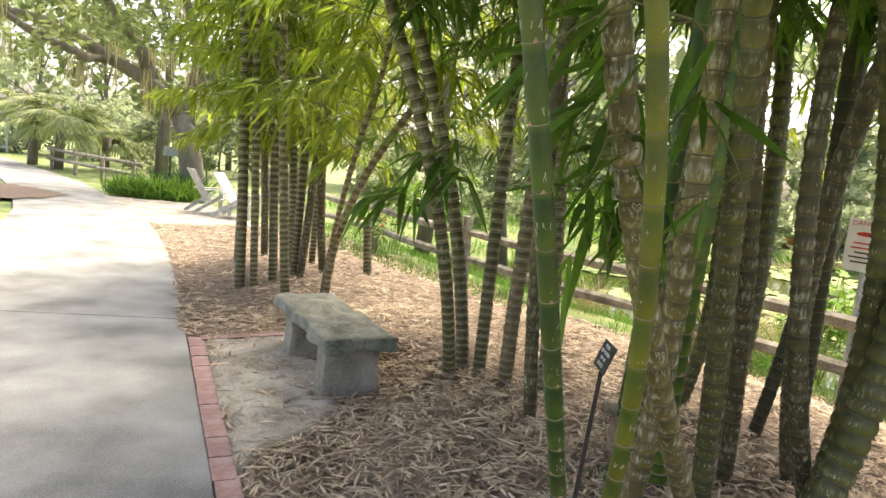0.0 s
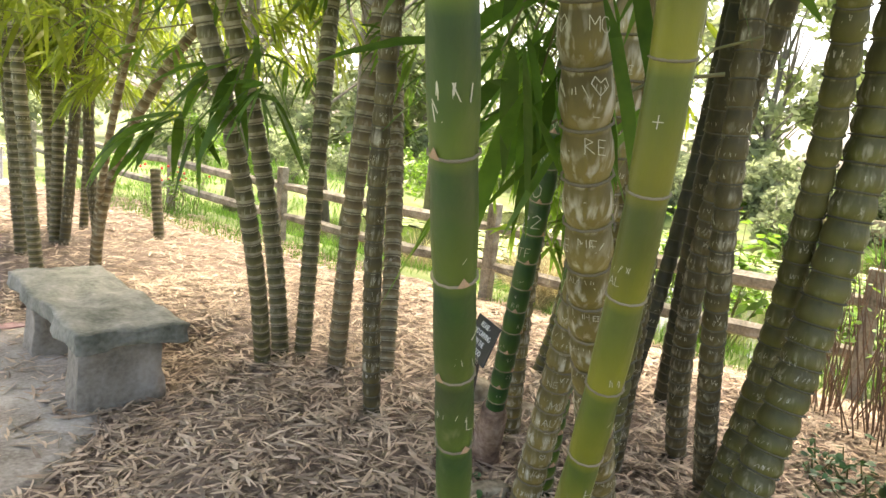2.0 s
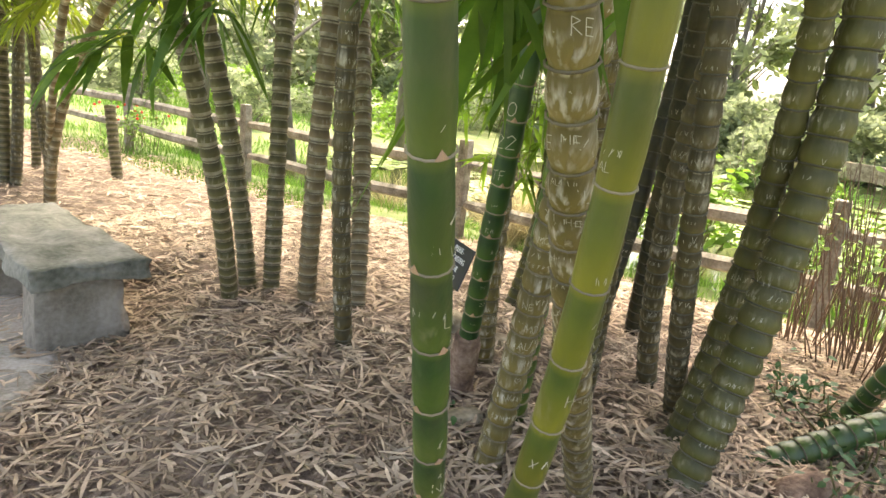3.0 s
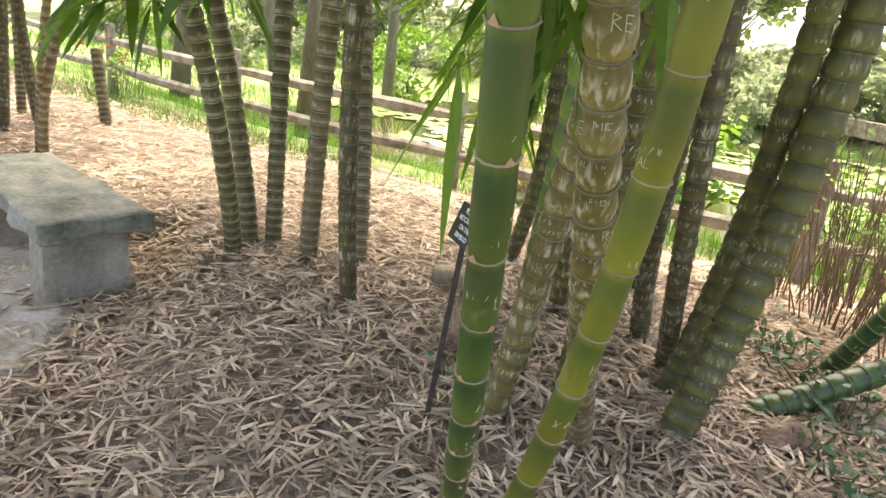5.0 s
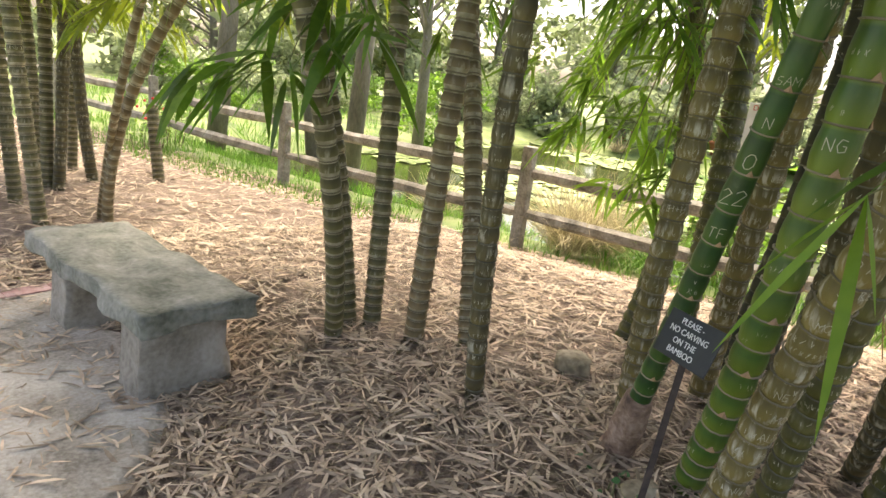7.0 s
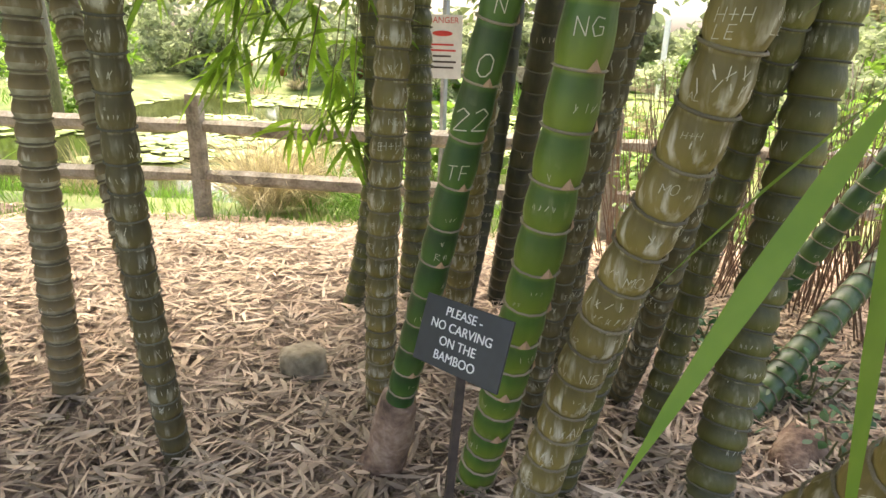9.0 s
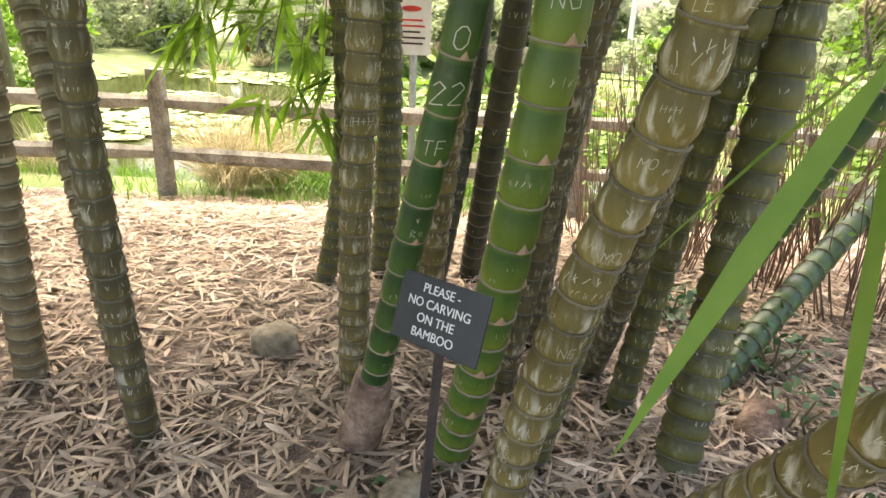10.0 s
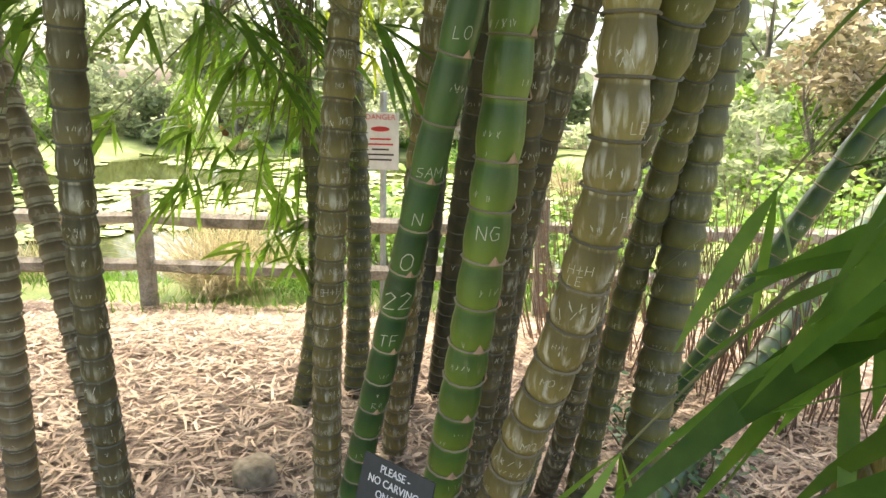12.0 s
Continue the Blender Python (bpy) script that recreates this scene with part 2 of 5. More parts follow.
DULLWHITE = material("weathered white paint", [(0.34, (0.30, 0.30, 0.28)), (0.5, (0.46, 0.46, 0.43)), (0.66, (0.6, 0.6, 0.57))], 9, 0.7, 0.2)
RED = material("red sign paint", [(0.3, (0.5, 0.03, 0.03)), (0.7, (0.62, 0.06, 0.05))], 12, 0.5, 0.05)
IRON = material("rusty iron stake", [(0.3, (0.025, 0.018, 0.015)), (0.7, (0.07, 0.05, 0.04))], 20, 0.7, 0.3)
STEEL = material("galvanised post", [(0.3, (0.25, 0.26, 0.28)), (0.7, (0.4, 0.41, 0.43))], 20, 0.5, 0.2, metal=0.6)
CLAY = material("terracotta", [(0.3, (0.38, 0.13, 0.06)), (0.7, (0.52, 0.22, 0.12))], 9, 0.8, 0.2)
PETAL = material("red petal", [(0.3, (0.55, 0.02, 0.02)), (0.7, (0.75, 0.05, 0.03))], 9, 0.6, 0.1)
ROCK = material("dull stone", [(0.34, (0.125, 0.100, 0.060)), (0.48, (0.275, 0.225, 0.144)), (0.66, (0.450, 0.388, 0.275))], 9, 0.9, 0.8)
WATER = material("pond water", [(0.3, (0.035, 0.045, 0.012)), (0.7, (0.065, 0.078, 0.022))], 0.6, 0.07, 0.06, fine=5)


# ---- helpers for meshes ----
def mesh_object(name, verts, faces, mats, parent=None, smooth=True, index=None):
    me = bpy.data.meshes.new(name)
    me.from_pydata([tuple(v) for v in verts], [], faces)
    for m in mats if isinstance(mats, (list, tuple)) else [mats]:
        me.materials.append(m)
    if index is not None:
        me.polygons.foreach_set("material_index", index)
    if smooth:
        me.polygons.foreach_set("use_smooth", [True] * len(me.polygons))
    ob = new(name, me)
    ob.parent = parent
    return ob


def part(name, bm, mat, parent, label="", smooth=False):
    me = bpy.data.meshes.new(name)
    bm.to_mesh(me)
    bm.free()
    for m in mat if isinstance(mat, (list, tuple)) else [mat]:
        me.materials.append(m)
    if smooth:
        me.polygons.foreach_set("use_smooth", [True] * len(me.polygons))
    ob = new(name, me)
    ob.parent = parent
    return tagged(ob, label)


def thing(name, place, label, category, group="", kind=""):
    ob = new(name)
    ob.location = place
    ob.empty_display_size = 0.1
    return tagged(ob, label, category, group, kind)


def box(bm, size, m=Matrix(), bevel=0.0):
    made = bmesh.ops.create_cube(bm, size=1.0, matrix=m @ Matrix.Diagonal((*size, 1)))["verts"]
    if bevel:
        edges = list({e for v in made for e in v.link_edges})
        bmesh.ops.bevel(bm, geom=edges, offset=bevel, segments=2, affect="EDGES", profile=0.6)
    return bm


def tube(points, radii, sides=8, cap=True):
    """Verts and faces of a tapering tube along points."""
    verts, faces = [], []
    pts = [Vector(p) for p in points]
    for i, p in enumerate(pts):
        d = (pts[min(i + 1, len(pts) - 1)] - pts[max(i - 1, 0)]).normalized()
        side = d.cross(Vector((0.31, 0.95, 0.05))).normalized()
        up = side.cross(d)
        for k in range(sides):
            a = 2 * math.pi * k / sides
            verts.append(p + (side * math.cos(a) + up * math.sin(a)) * radii[i])
    for i in range(len(pts) - 1):
        for k in range(sides):
            a, b = i * sides + k, i * sides + (k + 1) % sides
            faces.append((a, b, b + sides, a + sides))
    if cap:
        faces.append(tuple(range(sides))[::-1])
        faces.append(tuple(range((len(pts) - 1) * sides, len(pts) * sides)))
    return verts, faces


def join(*some):
    verts, faces = [], []
    for v, f in some:
        base = len(verts)
        verts += list(v)
        faces += [tuple(i + base for i in q) for q in f]
    return verts, faces


def smooth_step(a, b, x):
    t = min(1.0, max(0.0, (x - a) / (b - a)))
    return t * t * (3 - 2 * t)


FENCE_AT, FENCE_N = (3.05, 5.88), (0.892, 0.453)


def beyond(x, y):
    """Metres past the fence line, towards the pond."""
    return (x - FENCE_AT[0]) * FENCE_N[0] + (y - FENCE_AT[1]) * FENCE_N[1]


def along(x, y):
    return -(x - FENCE_AT[0]) * FENCE_N[1] + (y - FENCE_AT[1]) * FENCE_N[0]


def piecewise(table, v):
    for (a, p), (b, q) in zip(table, table[1:]):
        if v <= b:
            return p + (q - p) * min(1.0, max(0.0, (v - a) / (b - a)))
    return table[-1][1]


PATH_RIGHT = [(-8.0, -0.5), (-3.0, 0.0), (0.0, 0.04), (1.6, -0.16), (2.86, -0.46), (3.8, -0.71), (4.79, -0.97), (5.68, -1.22), (6.99, -1.56), (8.63, -2.03), (10.28, -2.57), (11.85, -3.17), (13.78, -4.15), (15.88, -5.15), (18.62, -6.6), (26.0, -11.5), (40.0, -22.0)]
PATH_WIDE = [(-8.0, 2.6), (8.0, 2.4), (10.0, 2.1), (14.0, 1.9), (40.0, 2.3)]
MOUND_EDGE = [(-3.0, 0.1), (2.0, 0.0), (3.0, 0.0), (3.9, 0.2), (4.6, 0.25), (5.4, -0.4), (6.5, -1.1), (8.5, -1.7), (12.0, -2.4)]


def ground_height(x, y):
    d = beyond(x, y)
    edge = piecewise(MOUND_EDGE, y)
    high = piecewise([(-3, 0.02), (0.5, 0.1), (1.8, 0.15), (4.5, 0.16), (6.5, 0.1), (9.0, 0.05), (12.0, 0.0)], y)
    h = high * smooth_step(0.0, 0.5, x - edge) * (1 - smooth_step(-1.3, 0.2, d))
    h -= 0.07 * smooth_step(-0.9, 0.1, d)
    s = along(x, y)
    wet = (1 - smooth_step(4.5, 9.0, s)) * smooth_step(-6.0, -3.2, s)
    h -= 0.75 * wet * smooth_step(0.5, 3.0, d) * (1 - smooth_step(13.5, 16.5, d))
    return h


def lump(x, y, amount=0.02, size=3.0):
    return amount * noise.noise((x * size, y * size, 0.3))


# ---- ground ----
def sheet(name, xs, ys, height, mat, inside=None):
    verts = [(x, y, height(x, y)) for y in ys for x in xs]
    w = len(xs)
    faces = []
    for j in range(len(ys) - 1):
        for i in range(w - 1):
            if inside is None or inside((xs[i] + xs[i + 1]) / 2, (ys[j] + ys[j + 1]) / 2):
                faces.append((j * w + i, j * w + i + 1, (j + 1) * w + i + 1, (j + 1) * w + i))
    return mesh_object(name, verts, faces, mat)


def steps(*spans):
    out = []
    for a, b, n in spans:
        out += [a + (b - a) * i / n for i in range(n)]
    return out + [spans[-1][1]]


far_steps = steps((-400, -40, 8), (-40, -8, 16), (-8, 24, 96), (24, 60, 18), (60, 400, 8))
land = sheet("ground", far_steps, far_steps, lambda x, y: ground_height(x, y) - 0.035 + (lump(x, y, 0.03, 0.8) if beyond(x, y) > 0.3 else 0), GRASS)
tagged(land, "short green lawn sloping down to a pond", "ground", kind="structure")


def bed_inside(x, y):
    return x > piecewise(PATH_RIGHT, y) - 0.03 and beyond(x, y) < 0.12 + 0.15 * noise.noise((x * 2, y * 2, 5)) and y < 11.5 + 0.6 * max(0.0, x + 2.8)


bed_x, bed_y = steps((-3.4, 6.4, 165)), steps((-3.0, 13.4, 265))
bed = sheet("mulch_bed", bed_x, bed_y, lambda x, y: ground_height(x, y) + lump(x, y, 0.018, 4) + lump(x, y, 0.012, 13) - 0.05 * (1 - smooth_step(0.1, 0.2, x - piecewise(PATH_RIGHT, y))) * (y < 5.1), BED, bed_inside)
tagged(bed, "brown mulch bed mounded under the bamboo", "mulch", kind="structure")


def sand_depth(x, y):
    """How far inside the trodden patches a spot lies, in metres."""
    n = 0.10 * noise.noise((x * 2.5, y * 2.5, 2.0)) + 0.05 * noise.noise((x * 8, y * 8, 4.0))
    right = 0.02 - 0.32 * smooth_step(4.4, 5.0, y) - 0.42 * (1 - smooth_step(3.0, 3.8, y))
    near = min(right - x, y - 2.95, 5.42 + 0.4 * x - y, x - piecewise(PATH_RIGHT, y) - 0.11) + n
    edge = piecewise(PATH_RIGHT, y)
    return max(near, min(y - 11.4 - 0.6 * max(0.0, x + 2.8), 15.4 - y, x - edge + 0.05, edge + 2.2 - x) + 2 * n)


def sand_inside(x, y):
    return sand_depth(x, y) > 0.02


def sand_height(x, y):
    return ground_height(x, y) + 0.022 * max(-2.0, min(1.0, sand_depth(x, y) / 0.05)) + lump(x, y, 0.006, 6)


for xs, ys in ((steps((-1.3, 0.5, 90)), steps((2.7, 5.5, 130))), (steps((-5.6, 0.0, 90)), steps((10.8, 16.0, 100)))):
    patch = sheet("sandy_patch", xs, ys, sand_height, SAND, lambda x, y: sand_depth(x, y) > -0.12)
    tagged(patch, "pale trodden sandy ground beside the path", "ground", kind="structure")


# ---- concrete path in slabs ----
def path_slab(y0, y1, name):
    n = max(2, int((y1 - y0) / 0.35))
    verts, faces = [], []
    for i in range(n + 1):
        y = y0 + (y1 - y0) * i / n
        r = piecewise(PATH_RIGHT, y)
        w = piecewise(PATH_WIDE, y)
        for k in range(5):
            verts.append((r - w * k / 4, y + (0.12 * k / 4) * -1.0, 0.012))
        for k in (0, 4):
            verts.append((r - w * k / 4, y - 0.12 * k / 4, -0.08))
    for i in range(n):
        a, b = i * 7, (i + 1) * 7
        for k in range(4):
            faces.append((a + k, b + k, b + k + 1, a + k + 1))
        faces.append((a + 5, b + 5, b, a))
        faces.append((a + 4, b + 4, b + 6, a + 6))
    for a in (0, n * 7):
        faces.append((a, a + 1, a + 2, a + 3, a + 4, a + 6, a + 5))
    return mesh_object(name, verts, faces, CONCRETE, smooth=False)


footpath = thing("path", (0, 0, 0), "pale worn concrete footpath curving away", "path", kind="structure")
joints = [-7.5, -4.0, -0.9, 2.3, 5.55, 8.8, 12.0, 15.2, 19.0, 24.0, 30.0, 36.0, 40.0]
for a, b in zip(joints, joints[1:]):
    slab = path_slab(a + 0.007, b - 0.007, "slab")
    slab.parent = footpath

# ---- brick edging ----
edging = thing("brick_edging", (-0.9, 4.0, 0), "row of worn red bricks laid flush beside the path", "edging", kind="structure")
bm = bmesh.new()
box(bm, (0.105, 0.206, 0.08), bevel=0.003)
brick_mesh = bpy.data.meshes.new("brick")
bm.to_mesh(brick_mesh)
bm.free()
brick_mesh.materials.append(BRICK)


def lay_brick(x, y, z, turn):
    b = new("brick", brick_mesh)
    b.parent = edging
    b.location = (x + 0.9, y - 4.0, z)
    b.rotation_euler = (random.uniform(-0.02, 0.02), random.uniform(-0.02, 0.02), turn)


y = 1.0
while y < 5.0:
    x = piecewise(PATH_RIGHT, y) + 0.06
    slope = (piecewise(PATH_RIGHT, y + 0.1) - piecewise(PATH_RIGHT, y - 0.1)) / 0.2
    lay_brick(x + random.uniform(-0.003, 0.003), y, -0.02 + random.uniform(-0.003, 0.003), math.atan(-slope))
    y += 0.207
for i in range(4):
    lay_brick(-0.84 + i * 0.195, 5.06 + i * 0.078, -0.012, radians(-68))

# ---- pond ----
pond = sheet("water", steps((2.0, 40.0, 4)), steps((-40.0, 30.0, 4)), lambda x, y: -0.48, WATER)
tagged(pond, "still green pond water", "water", kind="structure")
verts, faces = [], []
rng = random.Random(4)
for i in range(2600):
    d, s = rng.uniform(3.2, 14.2), rng.uniform(-4.2, 7)
    if noise.noise((d * 0.35, s * 0.3, 3)) < -0.12 + 0.22 * (d < 5):
        continue
    x = FENCE_AT[0] + FENCE_N[0] * d - FENCE_N[1] * s
    y = FENCE_AT[1] + FENCE_N[1] * d + FENCE_N[0] * s
    r, t, base = rng.uniform(0.08, 0.2), rng.uniform(0, 6.28), len(verts)
    tilt = rng.uniform(-0.15, 0.15)
    verts.append((x, y, -0.47))
    for k in range(10):
        a = t + 0.25 + k * 5.8 / 9
        verts.append((x + r * math.cos(a), y + r * math.sin(a), -0.468 + rng.uniform(0, 0.02) + max(0, tilt * r * math.cos(a))))
    faces += [(base, base + 1 + k, base + 2 + k) for k in range(9)]
pads = mesh_object("lily_pads", verts, faces, PAD)
tagged(pads, "yellow-green lily pads floating on the pond", "lily pads", kind="stuff")


# ---- fence ----
fence = thing("fence", (3.05, 5.88, 0), "weathered two-rail split-rail wooden fence", "fence")
POSTS = [(0.72, 11.2), (1.76, 8.5), (3.05, 5.88), (4.4, 3.35), (5.7, 0.75), (7.0, -1.85), (-0.45, 13.9), (-1.6, 16.6)]


def fence_post(x, y):
    z0 = ground_height(x, y) - 0.25
    bm = bmesh.new()
    box(bm, (0.095, 0.10, 1.15), pose(0, 0, 0.575), 0.012)
    for v in bm.verts:
        v.co.x += 0.006 * noise.noise(v.co * 4)
        v.co.y += 0.006 * noise.noise(v.co * 4 + Vector((3, 1, 0)))
        if v.co.z > 1.1:
            v.co.z -= 0.12 * abs(v.co.x) + 0.04 * v.co.y
    post = part("post", bm, WOOD, fence)
    post.location = (x - 3.05, y - 5.88, z0)
    post.rotation_euler = (random.uniform(-0.03, 0.03), random.uniform(-0.03, 0.03), math.atan2(0.892, -0.453) + math.pi / 2)


def fence_rail(a, b, z):
    n = 9
    pts, rad = [], []
    za, zb = ground_height(*a) + z, ground_height(*b) + z
    for i in range(n + 1):
        t = i / n
        sag = -0.018 * math.sin(math.pi * t)
        pts.append(Vector((a[0] + (b[0] - a[0]) * t - 3.05, a[1] + (b[1] - a[1]) * t - 5.88, za + (zb - za) * t + sag)) + Vector((0, 0, 0.015 * noise.noise((a[0] * 3 + t * 4, z * 9, 0)))))
        rad.append(0.044 * (1 - 0.35 * max(0, abs(t - 0.5) * 2 - 0.75) / 0.25) * (1 + 0.1 * noise.noise((t * 5, a[1], z))))
    v, f = tube(pts, rad, 6)
    for k, q in enumerate(v):
        c = q
        c.z += 0.3 * (q.z - pts[k // 6].z)
        c.x += 0.006 * noise.noise((q.x * 9, q.y * 9, q.z * 30))
        c.z += 0.006 * noise.noise((q.x * 7, q.y * 7, q.z * 20 + 5))
    mesh_object("rail", v, f, WOOD, fence, smooth=False)


for p in POSTS:
    fence_post(*p)
order = sorted(POSTS, key=lambda p: p[1])
for a, b in zip(order, order[1:]):
    for z in (0.33, 0.68):
        fence_rail(a, b, z)


# ---- bench ----
def rough_block(bm, size, m, cuts=5, rough=0.01, seed=0.0, taper=0.0):
    made = bmesh.ops.create_cube(bm, size=1.0)["verts"]
    bmesh.ops.subdivide_edges(bm, edges=list({e for v in made for e in v.link_edges}), cuts=cuts, use_grid_fill=True)
    for v in bm.verts:
        c = v.co
        k = 1 - taper * (c.z + 0.5)
        c.x, c.y, c.z = c.x * size[0] * k, c.y * size[1] * k, c.z * size[2]
        o = Vector((seed, seed * 2, seed * 3))
        c += rough * Vector((noise.noise(c * 7 + o), noise.noise(c * 7 + o + Vector((9, 0, 0))), noise.noise(c * 6 + o + Vector((0, 9, 0)))))
        c += rough * 0.4 * Vector((noise.noise(c * 25 + o), noise.noise(c * 25 + o + Vector((9, 0, 0))), noise.noise(c * 25 + o + Vector((0, 9, 0)))))
    bmesh.ops.transform(bm, matrix=m, verts=bm.verts)
    return bm


bench = thing("bench", (-0.03, 4.55, 0), "low grey-green stone slab bench on two stone blocks", "bench")
bench.rotation_euler = (0, 0, radians(18.5))
bm = rough_block(bmesh.new(), (0.45, 1.27, 0.075), pose(0, 0, 0.345), 17, 0.026, 3.0)
part("seat", bm, STONE, bench, "rough split stone slab", True)
for y, seed in ((-0.46, 1.0), (0.30, 2.0)):
    bm = rough_block(bmesh.new(), (0.37, 0.20, 0.37), pose(-0.02, y, 0.13), 6, 0.018, seed, 0.12)
    part("leg", bm, LEGSTONE, bench, "rough grey-brown stone block", True)


# ---- leaves ----
def leaf(verts, faces, root, way, length, width, droop, roll):
    """One lance-shaped leaf with a folded midrib."""
    way = way.normalized()
    side = way.cross(Vector((0, 0, 1)))
    side = side.normalized() if side.length > 0.05 else Vector((1, 0, 0))
    up = side.cross(way)
    side = side * math.cos(roll) + up * math.sin(roll)
    base = len(verts)
    for s, w in ((0.0, 0.12), (0.22, 0.85), (0.5, 1.0), (0.8, 0.55), (1.0, 0.0)):
        p = root + way * (length * s) + Vector((0, 0, -droop * length * s * s))
        if w == 0:
            verts.append(p)
        else:
            verts.append(p - side * width * w / 2)
            verts.append(p + side * width * w / 2)
    for k in range(3):
        a = base + 2 * k
        faces.append((a, a + 1, a + 3, a + 2))
    faces.append((base + 6, base + 7, base + 8))


def spray(verts, faces, root, out, rng, count=7, length=0.19, width=0.026):
    """A fan of drooping leaves at the tip of a twig."""
    for k in range(count):
        a = rng.uniform(-1.2, 1.2)
        d = Vector((out.x * math.cos(a) - out.y * math.sin(a), out.x * math.sin(a) + out.y * math.cos(a), rng.uniform(-1.3, 0.15)))
        leaf(verts, faces, root + Vector((rng.uniform(-.03, .03), rng.uniform(-.03, .03), rng.uniform(-.05, .02))), d, length * rng.uniform(0.6, 1.25), width * rng.uniform(0.7, 1.2), rng.uniform(0.1, 0.7), rng.uniform(-0.9, 0.9))


# ---- bamboo ----
RING_SIDES = 12
rv, rf = [], []
for k in range(RING_SIDES):
    a = 2 * math.pi * k / RING_SIDES
    for r, z in ((0.97, -0.13), (1.07, 0.0), (0.97, 0.13)):
        rv.append((r * math.cos(a), r * math.sin(a), z))
for k in range(RING_SIDES):
    a, b = 3 * k, 3 * ((k + 1) % RING_SIDES)
    rf += [(a, b, b + 1, a + 1), (a + 1, b + 1, b + 2, a + 2)]


def ring_mesh(name, mat):
    me = bpy.data.meshes.new(name)
    me.from_pydata(rv, [], rf)
    me.materials.append(mat)
    me.polygons.foreach_set("use_smooth", [True] * len(me.polygons))
    return me


ring_pale, ring_mid, ring_dark = ring_mesh("pale_ring", RING), ring_mesh("tan_ring", RINGMID), ring_mesh("dark_ring", RINGDARK)
bud_v = [(-0.5, 0, 0), (0.5, 0, 0), (0, 0.02, 0.75), (0, 0.25, 0.1), (-0.3, 0.1, 0.02), (0.3, 0.1, 0.02)]
bud_mesh = bpy.data.meshes.new("bud")
bud_mesh.from_pydata(bud_v, [], [(0, 4, 2), (4, 3, 2), (3, 5, 2), (5, 1, 2), (0, 1, 5, 3, 4)])
bud_mesh.materials.append(BUD)

GLYPHS = {
    "H": [((0, 0), (0, 1)), ((0.6, 0), (0.6, 1)), ((0, 0.5), (0.6, 0.5))], "A": [((0, 0), (0.35, 1)), ((0.35, 1), (0.7, 0)), ((0.15, 0.4), (0.55, 0.4))],
    "N": [((0, 0), (0, 1)), ((0, 1), (0.6, 0)), ((0.6, 0), (0.6, 1))], "G": [((0.6, 0.9), (0.2, 1)), ((0.2, 1), (0, 0.5)), ((0, 0.5), (0.2, 0)), ((0.2, 0), (0.6, 0.1)), ((0.6, 0.1), (0.6, 0.5)), ((0.6, 0.5), (0.35, 0.5))],
    "2": [((0, 0.8), (0.3, 1)), ((0.3, 1), (0.6, 0.75)), ((0.6, 0.75), (0, 0)), ((0, 0), (0.65, 0))], "L": [((0, 1), (0, 0)), ((0, 0), (0.5, 0))],
    "O": [((0.2, 1), (0, 0.75)), ((0, 0.75), (0, 0.25)), ((0, 0.25), (0.2, 0)), ((0.2, 0), (0.42, 0)), ((0.42, 0), (0.62, 0.25)), ((0.62, 0.25), (0.62, 0.75)), ((0.62, 0.75), (0.42, 1)), ((0.42, 1), (0.2, 1))], "R": [((0, 0), (0, 1)), ((0, 1), (0.5, 0.8)), ((0.5, 0.8), (0, 0.5)), ((0, 0.5), (0.6, 0))],
    "E": [((0, 0), (0, 1)), ((0, 1), (0.5, 1)), ((0, 0.5), (0.4, 0.5)), ((0, 0), (0.5, 0))], "M": [((0, 0), (0, 1)), ((0, 1), (0.35, 0.4)), ((0.35, 0.4), (0.7, 1)), ((0.7, 1), (0.7, 0))],
    "+": [((0.3, 0.1), (0.3, 0.9)), ((0, 0.5), (0.6, 0.5))], "S": [((0.6, 0.9), (0.1, 0.9)), ((0.1, 0.9), (0.05, 0.6)), ((0.05, 0.6), (0.6, 0.4)), ((0.6, 0.4), (0.5, 0.05)), ((0.5, 0.05), (0, 0.1))],
    "T": [((0, 1), (0.6, 1)), ((0.3, 1), (0.3, 0))], "F": [((0, 0), (0, 1)), ((0, 1), (0.5, 1)), ((0, 0.5), (0.4, 0.5))],
    "V": [((0, 1), (0.3, 0)), ((0.3, 0), (0.6, 1))], "heart": [((0.5, 0), (0, 0.6)), ((0, 0.6), (0.2, 1)), ((0.2, 1), (0.5, 0.7)), ((0.5, 0.7), (0.8, 1)), ((0.8, 1), (1, 0.6)), ((1, 0.6), (0.5, 0))],
}

